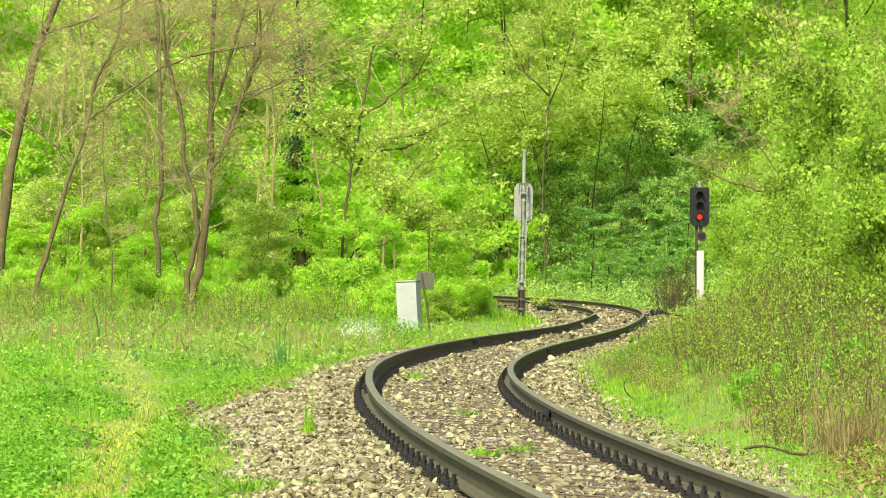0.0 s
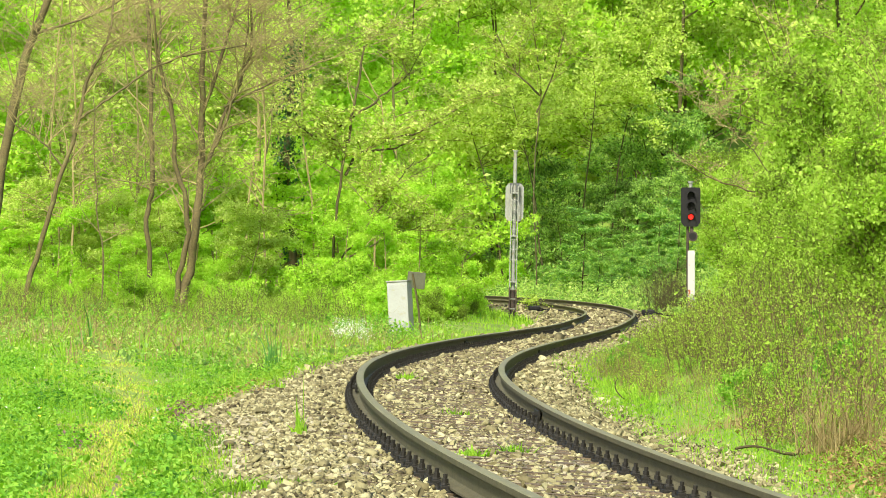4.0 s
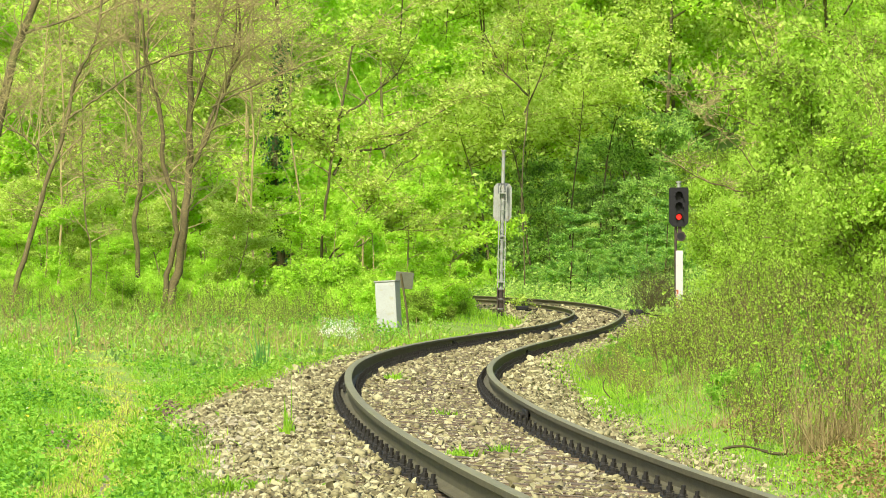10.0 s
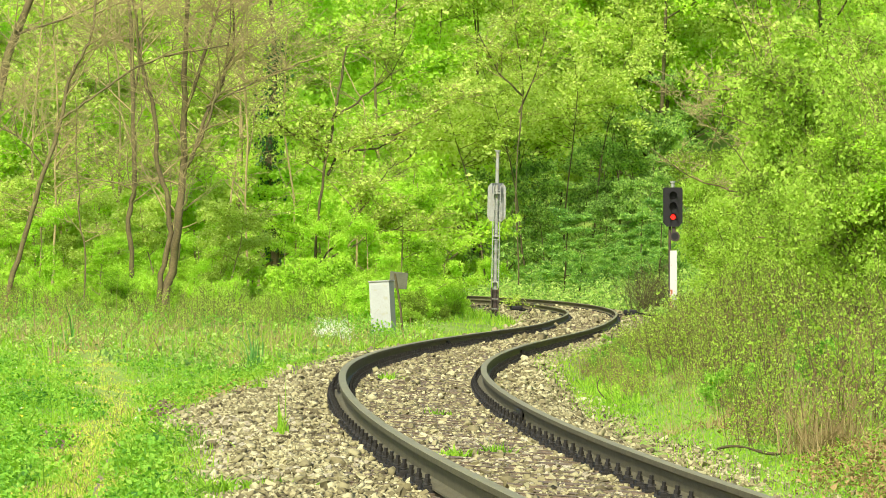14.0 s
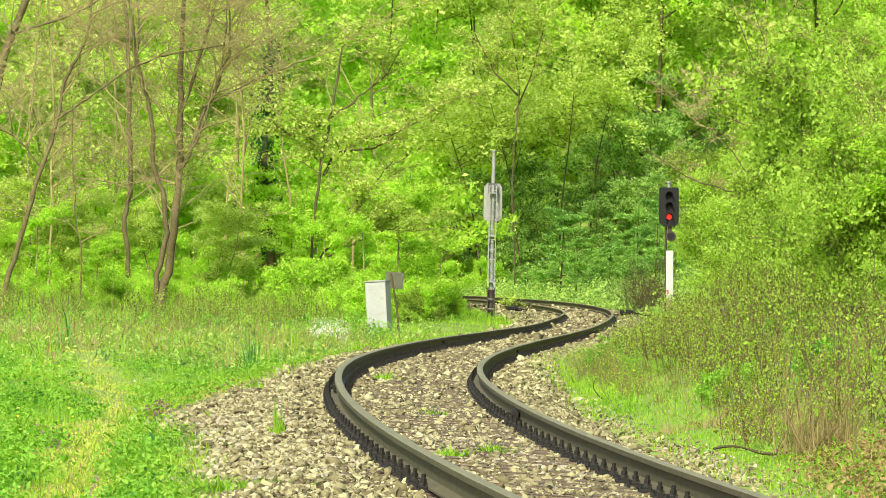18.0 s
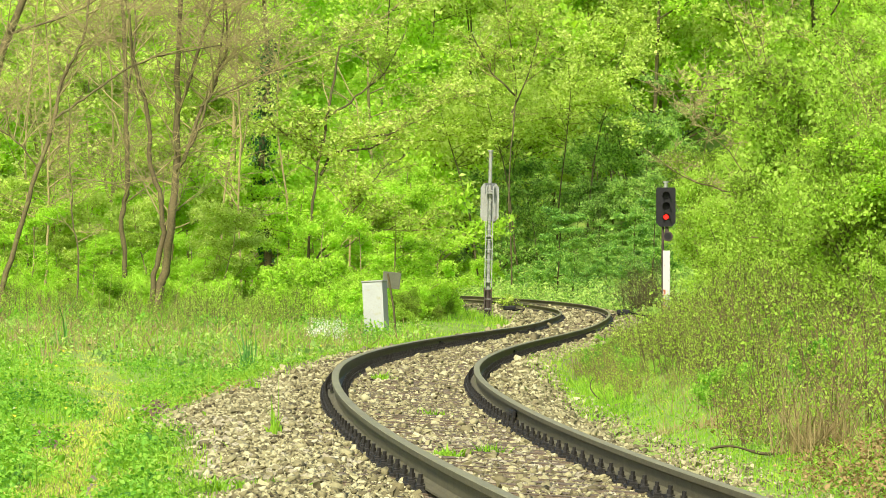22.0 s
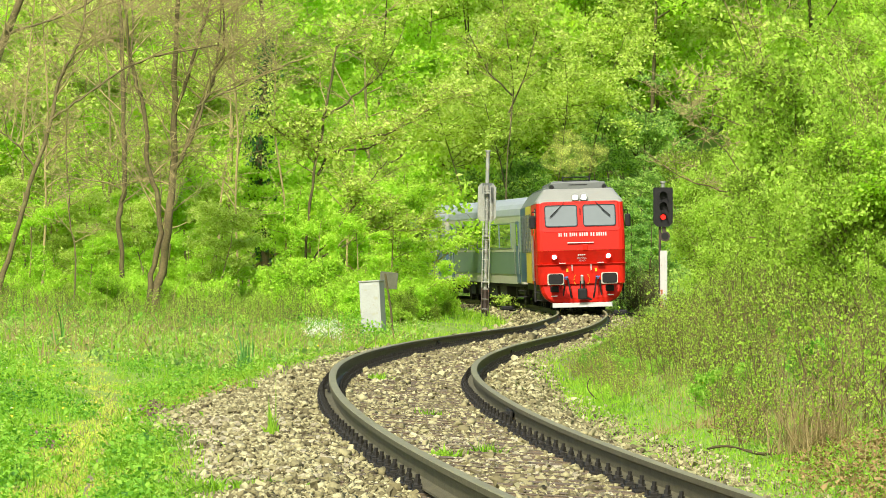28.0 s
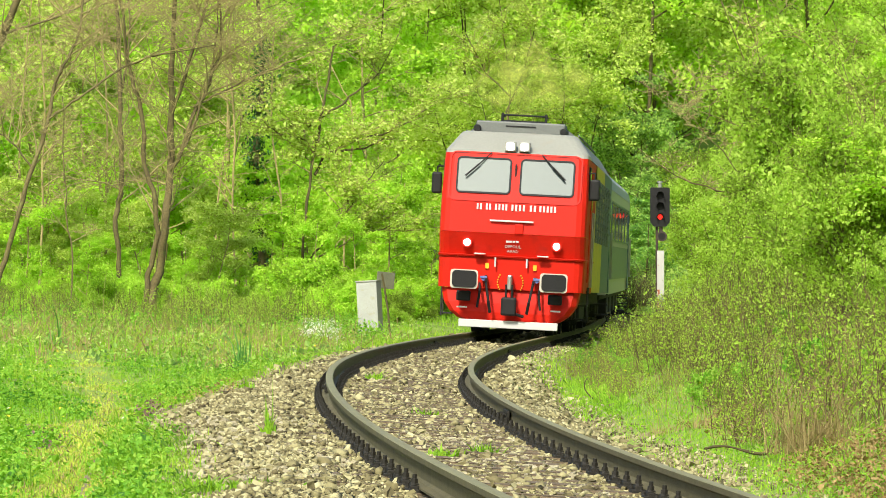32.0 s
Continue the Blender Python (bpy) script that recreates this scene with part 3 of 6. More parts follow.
stand(fresh, [q for q in [(px(p, d), d, sc, tz) for p, d, sc, tz in ((985, 198, 0.72, 0), (1012, 194, 0.62, 90), (1045, 198, 0.55, 200), (1075, 192, 0.5, 300), (960, 203, 0.45, 30), (1105, 190, 0.62, 160), (1130, 186, 0.85, 240), (1150, 182, 0.95, 20))] if right_of_line(q)], SR)
left_spots = scatter(48, -150, 720, 146, 200, 6.0, SR, 1.9)
for i, t in enumerate(sap):
    stand(t, left_spots[i::3], SR, smin=0.75, smax=1.7)
for i, t in enumerate(sap):
    stand(copy_thing(t, Matrix()), scatter(13, -120, 690, 132, 148, 6.0, SR, 1.2), SR, smin=0.4, smax=0.85)
inner = [(px(p, d), d, sc, tz) for p, d, sc, tz in ((778, 150, 0.42, 10), (755, 146, 0.48, 80), (735, 142, 0.5, 150), (786, 157, 0.5, 220), (762, 160, 0.62, 300), (715, 138, 0.52, 40), (745, 153, 0.6, 110)) if clear(px(p, d), d, 3.2)]
stand(copy_thing(sap[0], Matrix()), inner, SR)
stand(copy_thing(under[2], Matrix()), [(px(p, d), d, sc) for p, d, sc in ((700, 131, 0.5), (722, 134, 0.55), (745, 137, 0.5), (765, 141, 0.55), (785, 145, 0.5), (735, 130, 0.38), (800, 150, 0.45)) if clear(px(p, d), d, 2.9)], SR)
stand(copy_thing(under[1], Matrix()), [(x + 0.25, d - 1.5, 0.6 * sc + 0.25, tz) for x, d, sc, tz in inner], SR)
stand(copy_thing(sap[2], Matrix()), [(px(p, d), d, sc, tz) for p, d, sc, tz in ((690, 150, 0.62, 70), (712, 157, 0.6, 190)) if clear(px(p, d), d, 3.6)], SR)
# maples that lean towards the inside of the bend
stand(copy_thing(sap[0], Matrix()), [(px(735, 150), 150, 0.85, 40), (px(690, 142), 142, 0.9, 200), (px(640, 138), 138, 0.7, 100), (px(715, 160), 160, 1.15, 310), (px(575, 140), 140, 0.65, 10)], SR)
hang = plant("thicket_tree", PR, "wild thicket tree with many brown twigs and small leaves", "tree", M_LEAF_BANK, M_TWIG, 5, 0.10, 0.05, "thicket trees on the bank", height=5.5, r0=0.05, kids=(14, 6, 5), length=0.42, start=0.06, rise=0.3, flat=0.5, tilt=0.85, wood=0.9)
stand(hang, [(px(1665, 76), 76, 0.85, 20), (px(1700, 84), 84, 0.95, 140), (px(1600, 92), 92, 0.9, 220), (px(1530, 104), 104, 0.95, 300), (px(1480, 112), 112, 0.9, 60)], SR)
spray = plant("overhanging_maple", PR, "young maple reaching over the thicket with large bright leaves", "tree", M_LEAF, M_TWIG, 4, 0.12, 0.07, "maples above the thicket", height=5.0, r0=0.05, kids=(13, 6, 5), length=0.42, start=0.2, rise=0.15, flat=0.85, tilt=0.5)
stand(spray, [(px(1672, 49), 49, 0.56, 20), (px(1690, 55), 55, 0.66, 140), (px(1640, 60), 60, 0.64, 250), (px(1615, 66), 66, 0.74, 300)], SR)
edge = scatter(30, -80, 700, 134, 150, 7.5, SR, 1.0) + scatter(16, 500, 735, 120, 150, 4.6, SR, 0.9) + scatter(12, 480, 880, 205, 225, 4.5, SR, 1.2)
stand(copy_thing(cool[0], Matrix()), [q for q in scatter(44, 880, 1185, 165, 206, 3.3, SR, 0.7) if right_of_line(q)], SR, smin=0.15, smax=0.32)
for i, t in enumerate(under):
    stand(t, edge[i::3], SR, smin=0.5, smax=1.15)
    if i < 2:
        stand(copy_thing(t, Matrix()), scatter(16, -90, 520, 114, 127, 7.0, SR, 0.9), SR, smin=0.25, smax=0.5)
    stand(copy_thing(t, Matrix()), scatter(16, -90, 690, 126, 136, 6.0, SR, 0.9), SR, smin=0.45, smax=0.9)

# the thicket on the right-hand bank
BANK = "shrubs on the bank"
shr = [plant("hedge_shrub", PR, "dense wild shrub in small yellow-green leaf on the bank", "shrub", mm, M_STALK, 5, 0.09, 0.05, BANK, trunk_name="wood", sides=4, wood=0.9, trim=lambda q: (q[:, 2] > 0.4) | (np.arange(len(q)) % 5 == 0),
             height=3.2, r0=0.022, kids=(8, 5, 4), length=0.42, start=0.08, rise=0.5, trunks=5, flat=0.2, tilt=0.9, lflat=0.9) for mm in (M_LEAF_BANK, M_LEAF_BANK)]
shr_far = [plant("hedge_shrub", PR, "dense wild shrub in bright spring leaf behind the signal", "shrub", mm, M_BARK_PALE, 6, 0.09, 0.046, BANK, trunk_name="wood", sides=4,
                 height=3.2, r0=0.022, kids=(7, 4, 4), length=0.42, start=0.08, rise=0.5, trunks=5, flat=0.2, tilt=0.9, lflat=0.9) for mm in (M_LEAF_BANK, M_LEAF_BANK)]


def bank_spots(ds, cols, lead):
    out = []
    for d in ds:
        for k in range(cols):
            sc = SR.uniform(0.75, 1.25) * (0.85 + d / 260)
            r = 2.3 * sc
            p = lead + FOCAL * r / d + k * FOCAL * 1.7 / d + SR.uniform(-10, 30)
            if p < 1568 + FOCAL * r / d + 60:
                x = px(p, d)
                if clear(x, d, 3.6):
                    out.append((x, d + SR.uniform(-1, 1), sc))
    return out


spots = bank_spots((50, 58, 66, 74, 82, 90, 98, 106), 3, 1190)
for d in (64, 69, 75, 80, 86, 92, 99, 105, 111):
    for k in (0, 0.55, 1.1):
        sc = SR.uniform(0.5, 0.75)
        spots.append((px(1235 + FOCAL * 1.5 * sc / d * (1 + 2.2 * k) * SR.uniform(0.9, 1.3), d), d, sc))
spots += [(px(p, d), d, sc) for p, d, sc in ((1420, 62, 0.5), (1470, 57, 0.5), (1530, 54, 0.5), (1590, 52, 0.55), (1380, 70, 0.55), (1450, 68, 0.65), (1515, 64, 0.65), (1570, 60, 0.65), (1340, 80, 0.6), (1400, 79, 0.7), (1560, 72, 0.8), (1600, 46, 0.4), (1300, 92, 0.6))]
for i, t in enumerate(shr):
    stand(t, spots[i::2], SR)
spots = bank_spots((116, 126, 136, 146), 3, 1195) + bank_spots((158, 170, 182, 194), 4, 1105)
for i, t in enumerate(shr_far):
    stand(t, spots[i::2], SR)
stalk = [plant("wild_stalk_bush", PR, "low tangle of brown stalks with sparse young leaves beside the line", "shrub", mm, bk, 2, 0.05, 0.036, "stalks beside the line", trunk_name="wood", sides=4, keep=kp,
               height=1.35, r0=0.008, kids=(6, 3), length=0.3, start=0.15, rise=1.2, trunks=18, flat=0.0, tilt=0.9, lflat=1.0, bend=0.05, wood=0.8) for mm, kp, bk in ((M_LEAF_BANK, 0.15, M_TWIG), (M_LEAF_BANK, 0.3, M_STALK))]
spots = []
for d in np.arange(35, 112, 2.1):
    i = int(np.abs(_y - d).argmin())
    for lat in np.interp(d, [35, 56, 65, 77, 108], [2.75, 2.75, 2.35, 1.95, 1.85]) + np.array([0.0, 0.5, 1.05, 1.65]):
        x = _x[i] + lat + SR.uniform(-0.3, 0.3)
        if px(985, d) < x < px(1680, d):
            spots.append((x, d, SR.uniform(0.55, 1.0) * (0.7 if lat < 2.8 else 1.0)))
spots += [(x, d, SR.uniform(0.6, 1.1)) for x, d in scatter(60, -80, 690, 96, 134, 6.5, SR, 0.8)]
for i, t in enumerate(stalk):
    stand(t, spots[i::2], SR)
low = []
for d in np.arange(40, 112, 2.6):
    i = int(np.abs(_y - d).argmin())
    for lat in np.interp(d, [35, 56, 65, 77, 108], [2.9, 2.9, 2.5, 2.1, 2.0]) + np.array([0.0, 0.6, 1.3]):
        x = _x[i] + lat + SR.uniform(-0.35, 0.35)
        if px(1050, d) < x < px(1680, d) and SR.random() < 0.42:
            low.append((x, d, SR.uniform(0.14, 0.3)))
low_shrub = plant("low_shrub", PR, "low mid-green shrub among the stalks on the bank", "shrub", M_WEED, M_STALK, 6, 0.035, 0.036, "low shrubs on the bank", trunk_name="wood", sides=4, wood=0.7,
                  height=0.75, r0=0.008, kids=(6, 5), length=0.45, start=0.08, rise=0.6, trunks=7, flat=0.2, tilt=0.9, lflat=0.9)
stand(low_shrub, [(x, d, sc * 3.6) for x, d, sc in low], SR)


thorn = plant("bare_bush", PR, "dark brown leafless bush at the foot of the signal", "shrub", M_LEAF_BANK, M_BARK, 1, 0.05, 0.05, "", trunk_name="wood", sides=4, keep=0.06, wood=1.0,
              height=2.0, r0=0.012, kids=(7, 5), length=0.4, start=0.1, rise=1.0, trunks=22, flat=0.0)
stand(thorn, [(px(1140, 156), 156, 1.15, 0), (px(1120, 160), 160, 0.95, 90), (px(1152, 153), 153, 0.9, 200)], SR)

briar = plant("bare_bush", PR, "tall tangle of bare brown twigs with few leaves in the thicket", "shrub", M_LEAF_BANK, M_TWIG, 2, 0.06, 0.045, "bare bushes in the thicket", trunk_name="wood", sides=4, keep=0.12, wood=1.0,
              height=3.6, r0=0.014, kids=(8, 5, 2), length=0.4, start=0.15, rise=0.7, trunks=7, flat=0.0)
stand(briar, [(px(p, d), d, sc) for p, d, sc in ((1290, 96, 0.75), (1340, 88, 0.8), (1390, 84, 1.0), (1440, 78, 1.05), (1500, 74, 1.1), (1550, 70, 1.1), (1600, 66, 1.1), (1365, 98, 1.3), (1430, 93, 1.4), (1490, 87, 1.5), (1560, 82, 1.5), (1330, 106, 1.3), (1250, 112, 0.8), (1280, 104, 0.9), (1310, 79, 0.5), (1350, 73, 0.6), (1395, 68, 0.8), (1440, 64, 0.95), (1490, 60, 1.0), (1540, 56, 1.0), (1590, 54, 1.0), (1420, 72, 1.15), (1470, 68, 1.2), (1530, 63, 1.2)) if p - FOCAL * 2.4 * sc / d > 1215], SR)
stand(copy_thing(briar, Matrix()), [(px(p, d), d, sc) for p, d, sc in ((480, 131, 0.4), (520, 129, 0.46), (560, 127, 0.5), (600, 126, 0.46), (635, 125, 0.4), (540, 133, 0.6), (60, 124, 0.4), (150, 128, 0.45), (10, 121, 0.35))], SR)


def bramble(rng):
    """A bush of long arching bare canes."""
    ob = tagged(empty("bramble"), "long arching brown canes over the bank's shrubs", "bramble", "brambles on the bank")
    for k in range(9):
        a = rng.uniform(0, 6.283)
        L = rng.uniform(1.8, 3.6)
        out = np.array([math.cos(a), 0.5 * math.sin(a), 0])
        T = np.linspace(0, 1, 12)
        rise_ = rng.uniform(0.5, 1.0)
        path = out[None] * (L * T ** 1.4 * (1.1 - 0.3 * rise_))[:, None] + np.array([0, 0, 1.0])[None] * (L * rise_ * (1.5 * T - 0.8 * T ** 2))[:, None]
        path = path + rng.normal(0, 0.02, path.shape)
        V, F = smooth_tube(path, np.linspace(0.013, 0.005, 12), 5)
        part("cane", mesh_of("cane", V, 4, F, M_TWIG if k % 3 else M_STALK, True), None, ob)
        sp = []
        twigs(rng, list(path), list(np.linspace(0.010, 0.004, 12)), sp, 1, 5, 0.5)
        V, F = tubes(sp, 3)
        tagged(part("twig_spray", mesh_of("twig_spray", V, 4, F, M_STALK, True), None, ob), kind="stuff")
    return ob


# bare spring trees of the left-hand wood
def twigs(rng, path, radii, out, level, count, length, lift=0.35):
    """Side twigs along a limb, three levels deep."""
    for _ in range(count):
        f = rng.uniform(0.3 if level == 0 else 0.15, 1.0) * (len(path) - 1)
        i = min(int(f), len(path) - 2)
        p = path[i] + (path[i + 1] - path[i]) * (f - i)
        r = radii[i] * 0.5
        d = path[i + 1] - path[i]
        d = d / np.linalg.norm(d)
        a = rng.uniform(0, 6.283)
        d = d * 0.55 + np.array([math.cos(a), 0.6 * math.sin(a), lift + rng.normal(0, 0.25)])
        d /= np.linalg.norm(d)
        n = 5
        pts, rs = [p], [min(r, 0.014 if level else 0.028)]
        L = length * rng.uniform(0.5, 1.2)
        for k in range(n):
            d = d + rng.normal(0, 0.12, 3)
            d /= np.linalg.norm(d)
            q = pts[-1] + d * L / n
            rr = max(rs[0] * (1 - (k + 1) / n), 0.006)
            out.append((pts[-1], q, rs[-1], rr))
            pts.append(q)
            rs.append(rr)
        if level < 2:
            twigs(rng, pts, rs, out, level + 1, 5, length * 0.5, lift * 0.7)


def bare_tree(name, label, d, stems, rng, bark=M_TRUNK, twig=12, length=2.6, leaf=0):
    """A tree from a few stems, each a short run of (across, height, radius) at depth d."""
    base = stems[0][0]
    x0, y0 = px(base[0], d), d
    ob = tagged(empty(name, Matrix.Translation((x0, y0, gz(x0, y0)))), label, "tree", "bare trees of the wood")
    k = d / FOCAL
    for j, st in enumerate(stems):
        pts = [np.array([px(a, d) - x0, rng.normal(0, 0.15) * (i > 0), EYE[2] + (476.4 - b) * k - gz(x0, y0)]) for i, (a, b, r) in enumerate(st)]
        if j == 0:
            pts[0][2] = -0.3
        rad = [r for a, b, r in st]
        # smooth the run
        T = np.arange(len(pts))
        tt = np.linspace(0, len(pts) - 1, 4 * (len(pts) - 1) + 1)
        path = np.stack([np.interp(tt, T, [p[c] for p in pts]) for c in range(3)], 1)
        if len(path) > 4:
            path[1:-1] = (path[:-2] + 2 * path[1:-1] + path[2:]) / 4
        path[1:-1] += rng.normal(0, 0.02, path[1:-1].shape)
        R = np.interp(tt, T, rad)
        V, F = smooth_tube(path, R * (0.6 + 0.05 * np.sin(np.arange(len(R)) * 2.3)))
        part("trunk" if j == 0 else "limb", mesh_of("trunk", V, 4, F, bark, True), None, ob)
        out = []
        twigs(rng, list(path), list(R), out, 0, twig, length)
        V, F = tubes(out, 4)
        tagged(part("twig_spray", mesh_of("twig_spray", V, 4, F, M_BARK_PALE, True), None, ob), kind="stuff")
        if leaf:
            at = np.array([o[1] for o in out])
            V, F = leaves(rng, at[rng.random(len(at)) < leaf], 3, 0.12, 0.10, 0.6)
            part("crown", mesh_of("crown", V, 3, F, M_LEAF_YELLOW), None, ob)
    return ob


BR = np.random.default_rng(21)
bare_tree("twin_stemmed_tree", "bare grey-brown tree forking into two leaning trunks", 127, [
    [(264, 560, 0.24), (290, 480, 0.2), (305, 394, 0.185), (312, 290, 0.17), (313, 181, 0.14), (319, 0, 0.1), (322, -120, 0.07)],
    [(266, 562, 0.13), (272, 490, 0.13), (289, 410, 0.13), (286, 355, 0.12), (266, 290, 0.11), (262, 195, 0.1), (238, 118, 0.085), (222, 0, 0.06)],
    [(312, 300, 0.1), (328, 280, 0.1), (353, 190, 0.085), (380, 150, 0.075), (403, 81, 0.06), (396, -40, 0.04)],
    [(315, 200, 0.09), (336, 136, 0.085), (362, 59, 0.07), (389, -30, 0.05)],
    [(353, 190, 0.05), (400, 165, 0.045), (460, 135, 0.035), (535, 108, 0.02)],
    [(322, 290, 0.07), (345, 242, 0.07), (369, 182, 0.06), (387, 121, 0.05), (393, 48, 0.04), (398, -40, 0.03)]], BR)
bare_tree("slender_tree", "upright brown tree with peeling bark and bare twigs", 132, [
    [(226, 545, 0.12), (222, 470, 0.12), (214, 385, 0.125), (223, 345, 0.12), (226, 290, 0.12), (222, 158, 0.105), (217, 0, 0.085), (215, -120, 0.06)],
    [(223, 170, 0.06), (240, 100, 0.055), (238, 20, 0.05), (232, -60, 0.03)]], BR)
bare_tree("leaning_tree", "leaning pale tree with a long bare limb", 126, [
    [(-12, 560, 0.15), (18, 457, 0.125), (45, 376, 0.115), (70, 290, 0.105), (97, 213, 0.09), (104, 154, 0.08), (131, 104, 0.07), (154, 45, 0.055), (160, -80, 0.04)],
    [(98, 210, 0.06), (150, 175, 0.055), (210, 130, 0.05), (267, 100, 0.045), (330, 92, 0.035), (390, 80, 0.02)],
    [(68, 300, 0.05), (30, 250, 0.04), (-20, 220, 0.03)]], BR)
bare_tree("thin_sapling", "thin dark sapling with a crooked stem", 124, [[(131, 590, 0.045), (140, 453, 0.04), (127, 394, 0.035), (124, 290, 0.03), (120, 170, 0.02)]], BR, twig=6, length=1.0)
bare_tree("old_tree", "thick brown trunk with tangled bare twigs", 135, [[(-70, 545, 0.3), (-45, 300, 0.26), (0, 90, 0.22), (60, -40, 0.16)], [(20, 60, 0.07), (110, 30, 0.05), (190, -10, 0.03)]], BR, twig=12)
bare_tree("spreading_maple", "maple with dark spreading limbs among fresh leaves", 141, [
    [(540, 545, 0.07), (548, 420, 0.07), (560, 300, 0.075), (574, 230, 0.075), (588, 165, 0.07), (604, 60, 0.045)],
    [(567, 310, 0.08), (587, 268, 0.07), (658, 263, 0.05), (700, 240, 0.02)],
    [(533, 240, 0.06), (600, 195, 0.06), (640, 165, 0.05), (684, 128, 0.03), (715, 60, 0.02)],
    [(572, 250, 0.06), (530, 245, 0.05), (500, 235, 0.04), (470, 210, 0.03)],
    [(548, 470, 0.05), (590, 425, 0.06), (625, 375, 0.05), (660, 320, 0.035), (690, 285, 0.02)],
    [(545, 480, 0.04), (600, 440, 0.045), (650, 420, 0.035), (700, 400, 0.02)],
    [(640, 245, 0.04), (690, 240, 0.05), (730, 215, 0.03), (770, 190, 0.02)]], BR, M_BARK, twig=7, length=1.4, leaf=0.5)
bare_tree("dark_limbed_tree", "dark-limbed tree rising behind the bend", 206, [
    [(905, 540, 0.06), (900, 300, 0.055), (915, 160, 0.05), (900, 60, 0.045), (890, -40, 0.03)], [(912, 170, 0.08), (870, 130, 0.06), (835, 60, 0.05)], [(905, 200, 0.07), (940, 120, 0.05), (960, 30, 0.04)]], BR, M_BARK, twig=9, length=2.0, leaf=0.6)

for p, d, h in ((80, 136, -60), (200, 140, -80), (430, 140, 40), (620, 152, 120), (55, 142, -60), (165, 150, -40), (400, 146, 20), (440, 158, -30), (505, 150, 60), (105, 160, -60), (340, 155, -80)):
    bare_tree("slim_tree", "slim bare tree with a haze of pale twigs", d, [[(p, 550, 0.07), (p + BR.uniform(-12, 12), 400, 0.06), (p + BR.uniform(-20, 20), 200, 0.05), (p + BR.uniform(-35, 35), h, 0.03)]], BR, M_BARK_PALE, twig=18 if p < 110 else 9, length=2.2, leaf=0.15)

for d, st in ((97, [[(1490, 560, 0.05), (1480, 300, 0.045), (1438, 150, 0.036), (1357, 138, 0.03), (1290, 156, 0.024), (1205, 170, 0.012)], [(1290, 156, 0.02), (1262, 200, 0.016), (1245, 290, 0.01)]]),
              (103, [[(1440, 560, 0.05), (1420, 430, 0.045), (1370, 370, 0.036), (1275, 337, 0.03), (1205, 312, 0.022), (1140, 262, 0.012)], [(1370, 370, 0.024), (1290, 270, 0.018), (1176, 150, 0.01)]]),
              (94, [[(1450, 590, 0.05), (1440, 380, 0.04), (1385, 252, 0.03), (1260, 200, 0.012)], [(1385, 252, 0.026), (1335, 126, 0.02), (1280, -10, 0.012)], [(1395, 270, 0.024), (1352, 100, 0.018), (1322, -20, 0.01)]])):
    bare_tree("bare_sapling", "bare brown sapling with long arching boughs in the thicket", d, st, BR, M_STALK, twig=4, length=0.9)

brs = [bramble(BR), bramble(BR), bramble(BR)]
bspots = [(px(p, d), d, sc) for p, d, sc in ((1410, 72, 0.7), (1450, 66, 0.75), (1500, 61, 0.8), (1550, 57, 0.8), (1600, 54, 0.8), (1420, 84, 0.9), (1480, 78, 1.0), (1540, 72, 1.1), (1600, 66, 1.1), (1180, 92, 0.28), (1240, 84, 0.32), (1420, 58, 0.4), (1330, 62, 0.4), (1390, 96, 0.9), (1480, 90, 1.3), (1560, 84, 1.3)) if sc < 0.5 or p - FOCAL * 3.0 * sc / d > 1215]
for i, b in enumerate(brs):
    stand(b, bspots[i::3], SR)

# a trunk wrapped in ivy
ivy_x = px(468, 152)
ivy = tagged(empty("ivy_clad_tree", Matrix.Translation((ivy_x, 152, gz(ivy_x, 152)))), "straight tree trunk wrapped in dark ivy", "tree")
V, F = tubes([(np.array([0.12 * math.sin(i), 0, i * 1.1 - 0.3]), np.array([0.12 * math.sin(i + 1), 0, i * 1.1 + 0.8]), 0.16 - 0.01 * i, 0.15 - 0.01 * i) for i in range(11)], 8)
part("trunk", mesh_of("trunk", V, 4, F, M_BARK, True), None, ivy)
at = np.stack([0.12 * np.sin(np.linspace(2, 9, 260)), np.zeros(260), np.linspace(1.8, 9.0, 260)], 1)
V, F = leaves(BR, at, 9, 0.22, 0.11, 0.9, 0, 1.0)
part("ivy", mesh_of("ivy", V, 3, F, M_IVY), None, ivy, "dark glossy ivy leaves")


# ---- grass and weeds ----
def spread_points(n, plo, phi, ylo, yhi, rng, lat_lo, lat_hi, drop=1.55):
    """Ground points spread evenly over the view, kept between two distances from the track."""
    d = FOCAL * drop / (rng.uniform(ylo, yhi, n) - 476.4)
    x = (rng.uniform(plo, phi, n) - 784) / FOCAL * d
    lat, st_ = lateral(x, d)
    if lat_hi < 0:
        lat_hi = lat_hi + 2.5 + left_edge(d)
    else:
        lat_lo = lat_lo - 1.95 + right_edge(d)
    k = (lat > lat_lo + rng.normal(0, 0.14, n)) & (lat < lat_hi + rng.normal(0, 0.1, n))
    x, d = x[k], d[k]
    lat, st = lat[k], st_[k]
    lx, ly, lh, lz, lc = line(st)
    bed_z = np.where((lat > -2.7) & (lat < 2.2), lz - lat * lc + bed_up(lat), -99.0)
    return np.stack([x, d, np.maximum(ground_z(x, d), bed_z)], 1)


